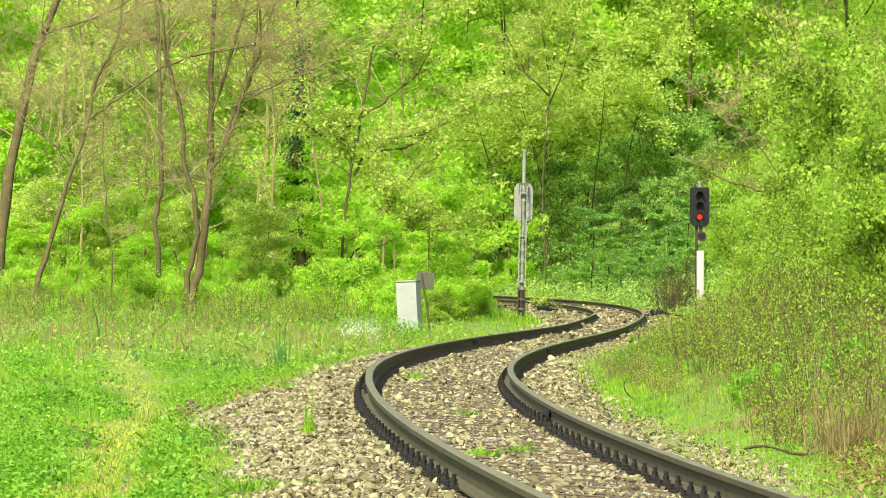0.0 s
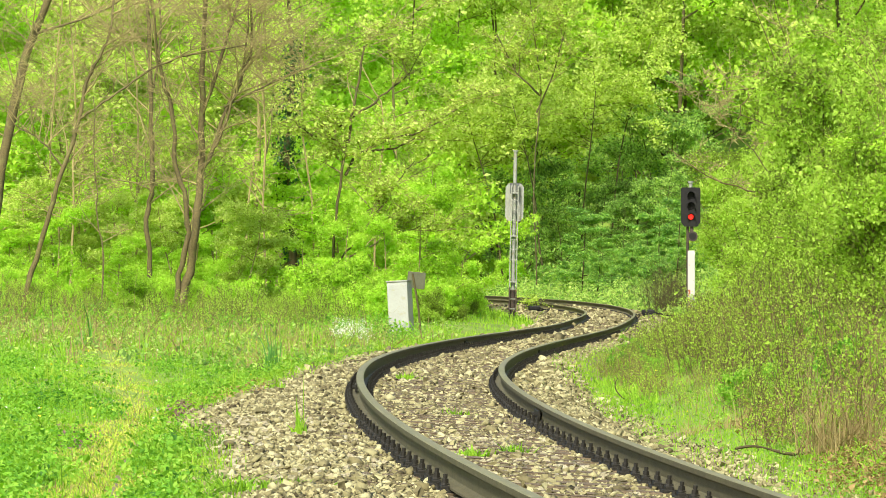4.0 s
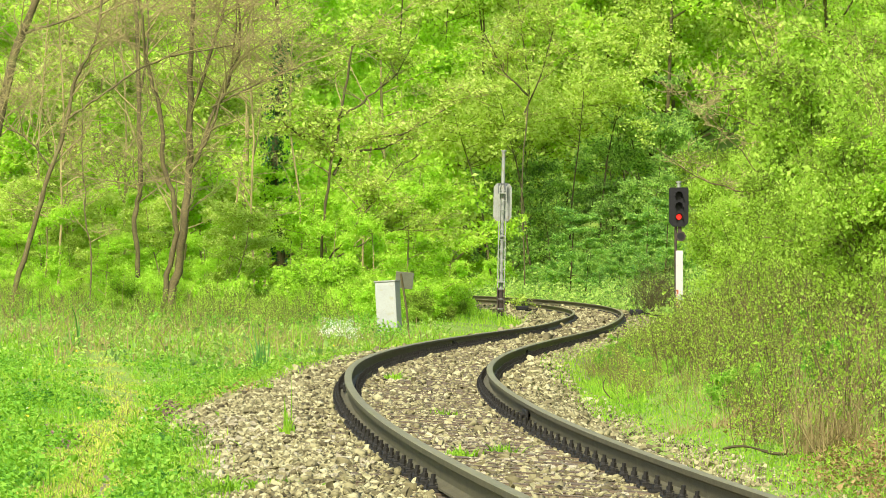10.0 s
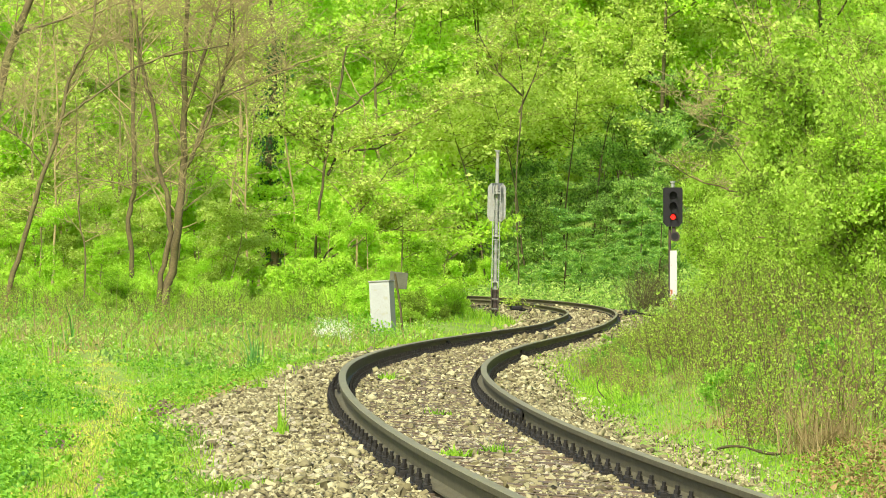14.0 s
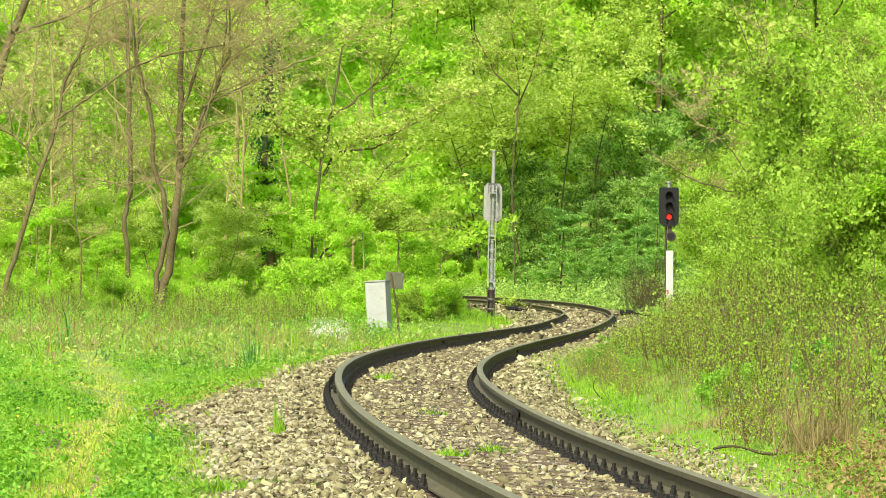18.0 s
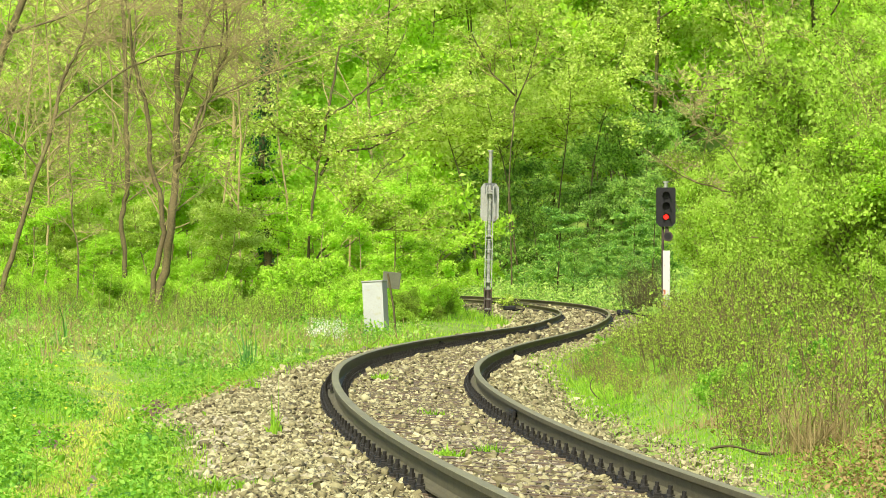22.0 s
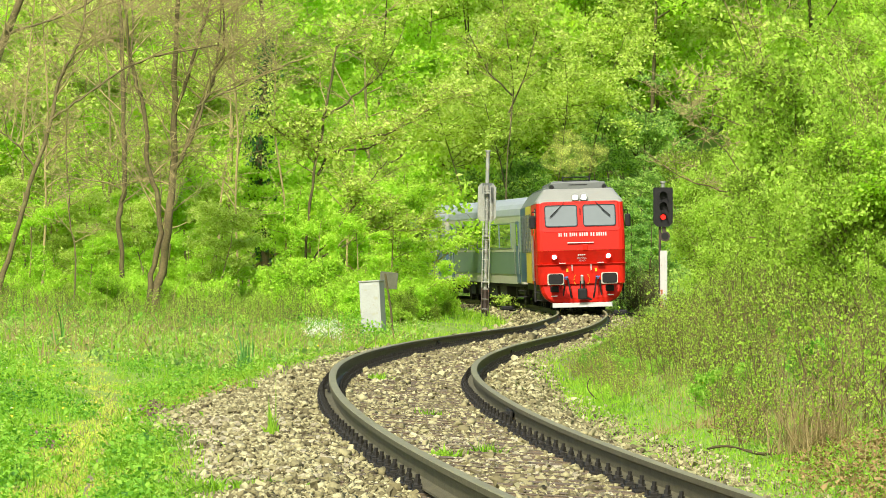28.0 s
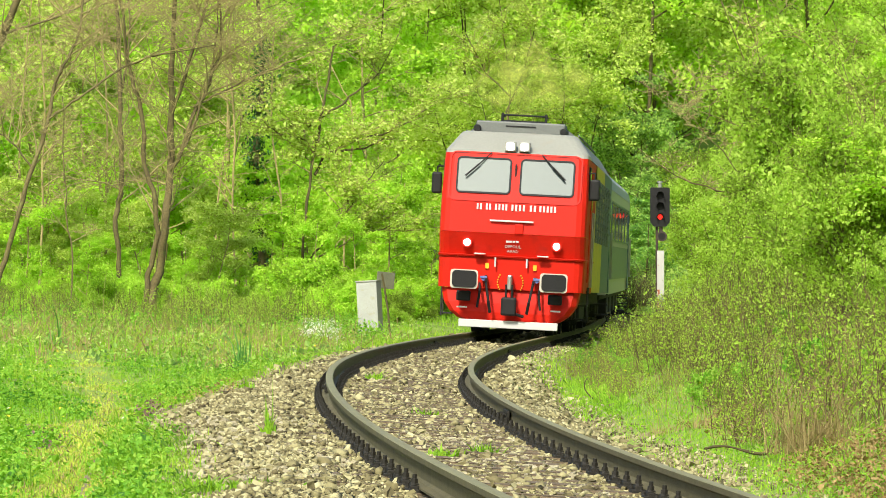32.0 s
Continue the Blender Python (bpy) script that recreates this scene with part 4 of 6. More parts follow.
def blades(P, h, w, rng, lean=0.35):
    """Bent grass blades, each of three facets."""
    n = len(P)
    H = h * rng.lognormal(0, 0.4, n)
    a = rng.uniform(0, 6.283, n)
    u = np.stack([np.cos(a), np.sin(a) * 0.5, np.zeros(n)], 1)
    b = rng.uniform(0, 6.283, n)
    l = np.stack([np.cos(b), np.sin(b), np.zeros(n)], 1) * (rng.exponential(lean, n) * H)[:, None]
    W = (w * rng.uniform(0.6, 1.4, n))[:, None]
    up = np.stack([np.zeros(n), np.zeros(n), H], 1)
    V = np.stack([P - u * W, P + u * W, P + l * 0.35 + up * 0.6 - u * W * 0.7, P + l * 0.35 + up * 0.6 + u * W * 0.7, P + l + up], 1)
    j = 5 * np.arange(n)[:, None]
    F = np.concatenate([j + [[0, 1, 3]], j + [[0, 3, 2]], j + [[2, 3, 4]]], 1).reshape(-1, 3)
    return V.reshape(-1, 3), F


def stuff(name, VF, material, label, category):
    V = np.concatenate([v for v, f in VF])
    off, fs = 0, []
    for v, f in VF:
        fs.append(f + off)
        off += len(v)
    return tagged(new(name, mesh_of(name, V, 3, np.concatenate(fs), material)), label, category, kind="stuff")


GR = np.random.default_rng(31)
lg = spread_points(140000, -90, 760, 552, 985, GR, -40, -2.5)
# a trodden, half-bare path runs through the verge
def on_path(P):
    at = np.interp(P[:, 1], [30, 38, 46, 60, 90], [px(120, 30), px(150, 38), px(200, 46), px(170, 60), px(120, 90)])
    return np.abs(P[:, 0] - at) < np.interp(P[:, 1], [30, 40, 50, 75, 90], [0.4, 0.52, 0.48, 0.5, 0.1]) * (0.75 + 0.45 * np.sin(P[:, 1] * 1.1))


lg = lg[~on_path(lg) | (GR.random(len(lg)) < 0.18)]
lg2 = spread_points(34000, -90, 900, 535, 640, GR, -40, -2.5)
rg = np.concatenate([spread_points(52000, 900, 1640, 565, 905, GR, 1.95, 3.4, 1.45), spread_points(16000, 1000, 1640, 545, 905, GR, 3.0, 8, 1.2)])
stuff("grass", [blades(lg, 0.052, 0.0045, GR, 0.8), blades(lg2, 0.10, 0.008, GR, 0.9), blades(rg, 0.045, 0.005, GR, 0.7), blades(spread_points(16000, 925, 1120, 575, 720, GR, 1.9, 3.4, 1.45), 0.055, 0.007, GR, 0.7)], M_GRASS, "bright spring grass along both verges of the line", "grass")
wl = spread_points(12000, -90, 760, 560, 985, GR, -40, -2.6)
wl = wl[~on_path(wl)]
pm = spread_points(30000, -60, 400, 600, 905, GR, -40, -2.6)
pm = pm[on_path(pm)]
stuff("ground_weeds", [leaves(GR, wl + [0, 0, 0.05], 4, 0.06, 0.028, 0.6, -9, 0.5), leaves(GR, spread_points(3600, 950, 1640, 550, 905, GR, 2.0, 8, 1.3) + [0, 0, 0.04], 4, 0.05, 0.022, 0.6, -9, 0.6)], M_WEED, "low broad-leaved weeds growing through the grass", "weeds")
sg_ = spread_points(8000, -90, 700, 548, 650, GR, -40, -3.2)
sr_ = spread_points(9000, 1000, 1640, 575, 840, GR, 2.5, 5.5, 1.35)
stuff("dry_grass", [blades(sg_, 0.24, 0.005, GR, 0.8), blades(sr_[::2], 0.15, 0.0035, GR, 0.8), blades(pm[::3], 0.035, 0.006, GR, 1.2)], M_STRAW, "last year's dry straw-coloured grass", "grass")
st_ = spread_points(1500, -90, 640, 545, 625, GR, -40, -4.0)
stuff("dead_stems", [blades(st_[::2], 0.42, 0.007, GR, 0.6)], M_TWIG, "thin dead stems of last year's herbs at the wood's edge", "dead stems")

# mown, yellowish trodden patch and taller clumps
tall_p = spread_points(170, -60, 640, 560, 900, GR, -40, -2.8)
tall_p = tall_p[~on_path(tall_p)]
stuff("path_moss", [blades(np.repeat(pm, 2, 0) + GR.normal(0, 0.03, (2 * len(pm), 3)) * [1, 1, 0], 0.018, 0.007, GR, 0.8)], M_MOSS, "short yellowish moss and grass on a trodden path", "moss")
tufts = np.repeat(tall_p, 26, 0) + GR.normal(0, 0.07, (len(tall_p) * 26, 3)) * [1, 1, 0]
stuff("tall_grass", [blades(tufts, 0.12, 0.006, GR, 0.6)], M_GRASS, "taller tufts of fresh grass", "grass")
wc = spread_points(1100, -60, 700, 560, 980, GR, -40, -2.7)
wc = wc[~on_path(wc)]
hb = spread_points(1500, -90, 760, 552, 665, GR, -40, -2.9)
hb = hb[~on_path(hb)]
stuff("verge_herbs", [leaves(GR, np.repeat(hb[::2], 9, 0) + [0, 0, 0.1], 2, 0.13, 0.075, 0.7, -9, 0.6)], M_LEAF_DEEP, "patches of darker broad-leaved herbs in the verge", "weeds")
stuff("verge_tussocks", [blades(np.repeat(hb[1::4], 22, 0) + GR.normal(0, 0.09, (22 * len(hb[1::4]), 3)) * [1, 1, 0], 0.2, 0.011, GR, 0.8)], M_GRASS, "coarse grass tussocks in the verge", "grass")
stuff("straw_tufts", [blades(np.repeat(hb[3::6], 16, 0) + GR.normal(0, 0.12, (16 * len(hb[3::6]), 3)) * [1, 1, 0], 0.24, 0.009, GR, 1.0)], M_STRAW, "bleached tufts of dead grass in the verge", "grass")
wf = spread_points(620, -70, 690, 543, 604, GR, -40, -3.6)
stuff("herb_clumps", [leaves(GR, np.repeat(wf, 14, 0) + [0, 0, 0.16], 4, 0.17, 0.06, 0.7, -9, 0.8), leaves(GR, np.repeat(wc, 16, 0) + [0, 0, 0.08], 4, 0.09, 0.034, 0.6, -9, 0.7)], M_WEED, "clumps of leafy herbs in the verge", "weeds")
fl = spread_points(620, 545, 610, 588, 610, GR, -40, -2.6)
fl2 = spread_points(240, -60, 640, 565, 800, GR, -40, -2.7)
stuff("white_flowers", [leaves(GR, fl + [0, 0, 0.24], 3, 0.06, 0.03, 0.5, -9, 0.8), leaves(GR, fl2[::3] + [0, 0, 0.14], 1, 0.03, 0.03, 0.5, -9, 0.8)], M_PETAL, "small white flowers in the grass", "flowers")
stuff("yellow_flowers", [leaves(GR, fl2[1::3] + [0, 0, 0.15], 1, 0.03, 0.03, 0.5, -9, 0.8), leaves(GR, spread_points(160, 950, 1560, 580, 760, GR, 2.0, 4, 1.3) + [0, 0, 0.3], 1, 0.1, 0.014, 0.5, -9, 0.8)], M_YELLOW_PETAL, "scattered yellow flowers", "flowers")
mv = np.concatenate([spread_points(26, 250, 290, 775, 800, GR, -40, -2.2), spread_points(80, 150, 190, 580, 592, GR, -40, -2.6), spread_points(14, 60, 120, 790, 830, GR, -40, -2.6)])
stuff("mauve_flowers", [leaves(GR, np.repeat(mv, 5, 0) + [0, 0, 0.13], 1, 0.05, 0.03, 0.6, -9, 1.0)], M_MAUVE, "mauve dead-nettles in the grass", "flowers")


def tuft(name, p, d, n, h, w, material, label, category, lean=0.2, spread=0.06, up=0.0, group=""):
    x = px(p, d)
    z = max(gz(x, d), up) if up else gz(x, d)
    P = np.array([0, 0, 0.0]) + GR.normal(0, spread, (n, 3)) * [1, 1, 0]
    V, F = blades(P, h, w, GR, lean)
    ob = tagged(new(name, mesh_of(name, V, 3, F, material)), label, category, group)
    ob.location = (x, d, z)
    return ob


def bed_spot(p, yy):
    """Where a ray at that place of the view meets the ballast."""
    d = FOCAL * (EYE[2] + 0.27) / (yy - 476.4)
    for _ in range(6):
        lat, st = lateral(np.array([px(p, d)]), np.array([d]))
        z = float(line(st[0])[3] - lat[0] * line(st[0])[4] + bed_up(lat[0]))
        d = FOCAL * (EYE[2] - z) / (yy - 476.4)
    return px(p, d), d, z


tuft("iris_clump", 441, 66, 100, 0.40, 0.016, M_IRIS, "clump of stiff bluish-green iris leaves", "plant", 0.12, 0.06, group="iris clumps")
tuft("iris_clump", 106, 76, 60, 0.22, 0.018, M_IRIS, "low clump of dark green iris leaves", "plant", 0.5, 0.1, group="iris clumps")
tuft("dead_herb", 424, 66.5, 40, 0.17, 0.012, M_BARK, "withered dark brown herb beside the iris clump", "plant", 0.25, 0.05)
for p, yy, n, h, ln, lb in ((486, 772, 34, 0.125, 0.3, "upright tuft of grass growing in the ballast"), (420, 868, 240, 0.05, 1.3, "spreading green weed on the ballast shoulder"), (765, 742, 90, 0.05, 0.8, "small green weed between the sleepers"),
                        (862, 806, 80, 0.06, 0.8, "small green weed between the sleepers"), (672, 672, 110, 0.05, 0.9, "low green weed between the rails"), (790, 808, 60, 0.04, 0.8, "small green weed between the sleepers"), (440, 690, 70, 0.06, 0.7, "small weed at the ballast's edge")):
    x, d, z = bed_spot(p, yy)
    P = GR.normal(0, (0.022 if h > 0.1 else 0.06) if n < 200 else 0.17, (n, 3)) * [1, 1, 0]
    V, F = blades(P, h, 0.009, GR, ln)
    ob = tagged(new("ballast_weed", mesh_of("ballast_weed", V, 3, F, M_GRASS)), lb, "weed", "weeds in the ballast", "stuff")
    ob.location = (x, d, z)
# ground cover on the far banks
def along(n, s_lo, s_hi, lat_lo, lat_hi):
    s, lat = GR.uniform(s_lo, s_hi, n), GR.uniform(lat_lo, lat_hi, n)
    P = on_track(s, lat, 0.0)
    P[:, 2] = ground_z(P[:, 0], P[:, 1])
    return P


stuff("far_grass", [blades(along(2500, 118, 150, 2.0, 6.0), 0.25, 0.014, GR, 0.6), blades(along(7000, 118, 215, -7.0, -2.4), 0.2, 0.014, GR, 0.6)], M_GRASS, "rough grass on the banks of the far bend", "grass")
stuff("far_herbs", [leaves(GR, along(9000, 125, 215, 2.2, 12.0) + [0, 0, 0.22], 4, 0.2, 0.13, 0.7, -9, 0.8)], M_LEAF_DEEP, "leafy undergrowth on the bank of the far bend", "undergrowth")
cbx = on_track(146.0, -1.9, -0.1)
V, F = leaves(GR, GR.normal(0, 0.22, (70, 3)) * [1.3, 1, 0.6] + [0, 0, 0.3], 4, 0.07, 0.085, 0.7)
ob = tagged(new("yellow_weed", mesh_of("yellow_weed", V, 3, F, M_LEAF_YELLOW)), "yellow-green weed growing over the cable box", "weed", kind="stuff")
ob.location = cbx
# straw tussock, fallen leaves and a dead branch on the bank
def ground_spot(p, yy):
    """Depth at which the ground first shows at that place of the view."""
    d = 24.0
    while d < 130 and 476.4 + FOCAL * (EYE[2] - gz(px(p, d), d)) / d > yy:
        d += 0.2
    return d


for p, yy, n, h in ((1425, 805, 200, 0.25), (1470, 790, 180, 0.27), (1200, 770, 60, 0.13), (1345, 775, 80, 0.16), (1265, 760, 60, 0.13), (1400, 750, 110, 0.25), (1500, 725, 90, 0.25)):
    d = ground_spot(p, yy)
    tuft("straw_tussock", p, d, n, h, 0.004, M_STRAW, "bleached tussock of arching dry grass on the bank", "grass tussock", 1.0, 0.13, group="tussocks on the bank")
dl = np.concatenate([spread_points(2200, 1400, 1640, 790, 900, GR, 2.2, 6, 1.35), spread_points(900, 1200, 1350, 740, 800, GR, 2.5, 6, 1.35), spread_points(160, 290, 420, 715, 760, GR, -4, -2.2)])
stuff("fallen_leaves", [leaves(GR, dl + [0, 0, 0.045], 4, 0.06, 0.03, 0.5, -9, 0.3)], M_DEADLEAF, "brown fallen leaves on the bank", "leaves")
bd = ground_spot(1352, 818)
bx = px(1352, bd)
T = np.linspace(0, 1, 16)
V, F = smooth_tube(np.stack([-0.42 + 0.84 * T, 0.06 * np.sin(6 * T), 0.1 + 0.025 * np.sin(9 * T) - 0.03 * T], 1), np.linspace(0.009, 0.014, 16) * (1 + 0.25 * np.sin(17 * T)), 6)
W, G = smooth_tube(np.stack([0.1 + 0.12 * T, -0.02 * T, 0.1 + 0.10 * T], 1), np.linspace(0.008, 0.003, 16), 5)
ob = tagged(new("dead_branch", mesh_of("dead_branch", np.concatenate([V, W]), 4, np.concatenate([F, G + len(V)]), M_BARK, True)), "dead brown branch lying at the edge of the ballast", "branch")
ob.location = (bx, bd, gz(bx, bd))
cd = ground_spot(1050, 715)
V, F = smooth_tube(np.stack([0.16 - 0.2 * np.sin(2.2 * T), 0 * T, 0.32 * T - 0.02], 1), np.linspace(0.010, 0.005, 16), 6)
ob = tagged(new("dead_branch", mesh_of("dead_branch", V, 4, F, M_BARK, True)), "dark curved stick standing at the edge of the ballast", "branch")
ob.location = (px(1050, cd), cd, gz(px(1050, cd), cd))


# ---- paints and metals of the train and the trackside gear ----
M_RED = mat("red_locomotive_paint", (0.52, 0.016, 0.007), 0.5, spread=0.07, scale=1.2, fine=25, bump=0.03, stain=(0.40, 0.016, 0.008), stain_at=0.6, spec=0.12)
M_CREAM = mat("pale_roof_paint", (0.245, 0.25, 0.205), 0.5, spread=0.08, scale=1.5, fine=20, bump=0.03, stain=(0.25, 0.24, 0.19), stain_at=0.6)
M_ROOF = mat("grey_roof_paint", (0.12, 0.13, 0.115), 0.55, spread=0.15, scale=2, fine=25, bump=0.05)
M_YELLOW = mat("yellow_paint", (0.62, 0.45, 0.04), 0.4, spread=0.1, scale=1.5, fine=25, bump=0.03, stain=(0.32, 0.26, 0.06), stain_at=0.58)
M_BLUE = mat("dark_blue_paint", (0.03, 0.07, 0.16), 0.4, spread=0.15, scale=1.5, fine=25, bump=0.03)
M_BLACK = mat("black_rubber", (0.013, 0.013, 0.012), 0.6, spread=0.2, scale=5, fine=50, bump=0.1, spec=0.2)
M_UNDER = mat("sooty_underframe", (0.028, 0.026, 0.023), 0.8, spread=0.4, scale=4, fine=30, bump=0.3, stain=(0.09, 0.06, 0.04), stain_at=0.62)
M_WHITE = mat("white_enamel", (0.46, 0.47, 0.43), 0.5, spread=0.05, scale=3, fine=30, bump=0.03, stain=(0.5, 0.47, 0.4), stain_at=0.66)
M_BEIGE = mat("beige_buffer_paint", (0.44, 0.40, 0.32), 0.55, spread=0.1, scale=5, fine=40, bump=0.05)
M_PANE = mat("coated_cab_glass", (0.125, 0.155, 0.145), 0.08, 0.55, spread=0.03, scale=0.7, fine=8, bump=0.0, spec=0.8)
# The olive base colour stands in for trees reflected in the panes.
M_COACHGLASS = mat("tree_tinted_coach_glass", (0.13, 0.16, 0.08), 0.05, 0.35, spread=0.1, scale=0.8, fine=6, bump=0.0, spec=0.9)
M_COACH_TOP = mat("pale_green_coach_paint", (0.28, 0.31, 0.22), 0.42, spread=0.08, scale=1, fine=20, bump=0.03)
M_COACH_CREAM = mat("cream_coach_paint", (0.40, 0.39, 0.29), 0.45, spread=0.08, scale=1, fine=20, bump=0.03, stain=(0.34, 0.31, 0.22), stain_at=0.6)
M_COACH_LOW = mat("grey_green_coach_paint", (0.12, 0.17, 0.13), 0.4, spread=0.1, scale=1, fine=20, bump=0.03)
M_COACH_BLUE = mat("blue_grey_coach_paint", (0.07, 0.12, 0.16), 0.4, spread=0.1, scale=1, fine=20, bump=0.03)
M_COACH_ROOF = mat("silver_coach_roof", (0.30, 0.33, 0.335), 0.5, 0.1, spread=0.1, scale=1.5, fine=15, bump=0.05)
M_AMBER = mat("amber_plastic", (0.75, 0.38, 0.02), 0.4, spread=0.05, bump=0.0)
M_HOSE = mat("blue_tap_paint", (0.10, 0.13, 0.30), 0.5, spread=0.1, bump=0.05)
M_STEEL = mat("bare_steel", (0.42, 0.41, 0.38), 0.35, 0.8, spread=0.15, scale=6, fine=50, bump=0.08)
M_LAMP = lamp_mat("lit_headlamp", (0.92, 0.95, 1.0), 5.0)
M_GALV = mat("galvanised_grey", (0.27, 0.28, 0.23), 0.6, 0.15, spread=0.2, scale=3, fine=30, bump=0.08, stain=(0.24, 0.22, 0.14), stain_at=0.58)
M_BOARD = mat("weathered_dark_board", (0.10, 0.105, 0.06), 0.8, spread=0.3, scale=5, fine=40, bump=0.2)
M_CABINET = mat("weathered_grey_cabinet", (0.33, 0.345, 0.30), 0.6, spread=0.12, scale=2.5, fine=25, bump=0.05, stain=(0.30, 0.30, 0.20), stain_at=0.57)
M_RUSTY = mat("rust_black_post", (0.055, 0.04, 0.03), 0.7, 0.2, spread=0.4, scale=5, fine=40, bump=0.2, stain=(0.18, 0.07, 0.03), stain_at=0.6)
M_PEEL = mat("peeling_white_post", (0.44, 0.435, 0.40), 0.6, spread=0.08, scale=4, fine=40, bump=0.1, stain=(0.40, 0.10, 0.05), stain_at=0.66)
M_PEELRUST = mat("flaking_rust", (0.30, 0.10, 0.035), 0.85, spread=0.4, scale=6, fine=40, bump=0.3, stain=(0.5, 0.47, 0.42), stain_at=0.5)
M_SIGNRED = lamp_mat("red_signal_lens", (1.0, 0.02, 0.012), 1.3)
M_SLATE = mat("grey_board_back", (0.10, 0.11, 0.10), 0.6, 0.1, spread=0.15, scale=3, fine=30, bump=0.05)


def loft(rings, material, name, parent, label="", cap=(False, False), closed=False):
    """A skin through rings of points (all of one length)."""
    bm = BM()
    R = [[bm.verts.new(p) for p in r] for r in rings]
    n = len(R[0])
    for a, b in zip(R[:-1], R[1:]):
        for j in range(n if closed else n - 1):
            k = (j + 1) % n
            bm.faces.new((a[j], a[k], b[k], b[j]))
    for on, r in zip(cap, (R[0], R[-1])):
        if on:
            bm.faces.new(r)
    bmesh.ops.recalc_face_normals(bm, faces=bm.faces)
    return part(name, bm, material, parent, label)


def rounded_plate(w, h, r, t, y, x=0.0, z=0.0, hole=None, lean=0.0):
    """A rounded rectangle facing -y of thickness t; hole: width of its rim if it is a ring; lean tips its top backwards."""
    bm = BM()

    def outline(w, h, r):
        pts = []
        for cx, cz, a0 in ((w / 2 - r, h / 2 - r, 0), (-w / 2 + r, h / 2 - r, 90), (-w / 2 + r, -h / 2 + r, 180), (w / 2 - r, -h / 2 + r, 270)):
            for k in range(5):
                a = radians(a0 + 22.5 * k)
                pts.append((cx + r * math.cos(a), cz + r * math.sin(a)))
        return pts

    def ring(pts, yy):
        return [bm.verts.new((x + a, y + yy + lean * b, z + b)) for a, b in pts]

    o = outline(w, h, r)
    f, b = ring(o, -t), ring(o, 0)
    n = len(o)
    for j in range(n):
        k = (j + 1) % n
        bm.faces.new((f[j], f[k], b[k], b[j]))
    if hole:
        i = outline(w - 2 * hole, h - 2 * hole, max(r - hole, 0.01))
        fi, bi = ring(i, -t), ring(i, 0)
        for j in range(n):
            k = (j + 1) % n
            bm.faces.new((f[j], fi[j], fi[k], f[k]))
            bm.faces.new((fi[j], bi[j], bi[k], fi[k]))
    else:
        bm.faces.new(f)
    bmesh.ops.recalc_face_normals(bm, faces=bm.faces)
    return bm


def lettering(body, size, m, material, parent, name="lettering", label=""):
    """Raised letters of the built-in font as a mesh part."""
    cu = bpy.data.curves.new("letters", "FONT")
    cu.body, cu.size, cu.align_x, cu.extrude, cu.resolution_u = body, size, "CENTER", 0.002, 2
    tmp = bpy.data.objects.new("letters", cu)
    me = bpy.data.meshes.new_from_object(tmp)
    bpy.data.objects.remove(tmp)
    me.transform(m)
    me.materials.clear()
    me.materials.append(material)
    return part(name, me, None, parent, label)


WHEELS = []


def bogie(parent, y, axles, r, width=2.0):
    """A bogie frame with its wheelsets; returns nothing, notes the wheelsets."""
    bm = BM()
    L = axles[-1] - axles[0] + 1.5
    for sx in (-1, 1):
        box(bm, sx * 0.98, 0, r + 0.08, 0.14, L, 0.26, 0.03)
        for a in axles:
            box(bm, sx * 1.0, a, r, 0.24, 0.34, 0.36, 0.04)
            rod(bm, (sx * 1.02, a - 0.28, r + 0.1), (sx * 1.02, a - 0.28, r + 0.5), 0.09)
            rod(bm, (sx * 1.02, a + 0.28, r + 0.1), (sx * 1.02, a + 0.28, r + 0.5), 0.09)
    box(bm, 0, 0, r + 0.15, 2.0, 0.5, 0.3, 0.03)
    b = part("bogie", bm, M_UNDER, parent, "sooty black bogie")
    b.location = (0, y, 0)
    for a in axles:
        w = BM()
        rod(w, (-0.8, 0, 0), (0.8, 0, 0), 0.08)
        for sx in (-1, 1):
            rod(w, (sx * 0.69, 0, 0), (sx * 0.82, 0, 0), r, 28)
            rod(w, (sx * 0.67, 0, 0), (sx * 0.69, 0, 0), r + 0.03, 28)
            for k in range(6):
                an = k * math.pi / 3
                box(w, sx * 0.83, 0.6 * r * math.cos(an), 0.6 * r * math.sin(an), 0.02, 0.1, 0.1)
        ob = part("wheelset", w, M_UNDER, b)
        ob.location = (0, a, r)
        WHEELS.append((ob, a, r))


def buffer_gear(parent, y, pad=True):
    """Two side buffers with their boxes and pads at the end y (facing -y)."""
    for sx in (-1, 1):
        x = sx * 0.875
        bm = rod(BM(), (x, y + 0.62, 1.05), (x, y + 0.3, 1.05), 0.17, 16)
        rod(bm, (x, y + 0.32, 1.05), (x, y + 0.05, 1.05), 0.11, 16)
        bu = part("buffer", bm, M_BLACK, parent, "black side buffer with a beige-edged head")
        part("head_plate", rounded_plate(0.54, 0.37, 0.06, 0.03, y + 0.05, x, 1.05), M_BEIGE, bu, "beige buffer head rim")
        part("head_face", rounded_plate(0.48, 0.325, 0.08, 0.02, y + 0.018, x + 0.006, 1.052), M_BLACK, bu, "worn black buffer face")


# ---- the locomotive ----
loco = tagged(empty("diesel_locomotive"), "red-fronted diesel locomotive with pale roof and lit headlamps", "locomotive")


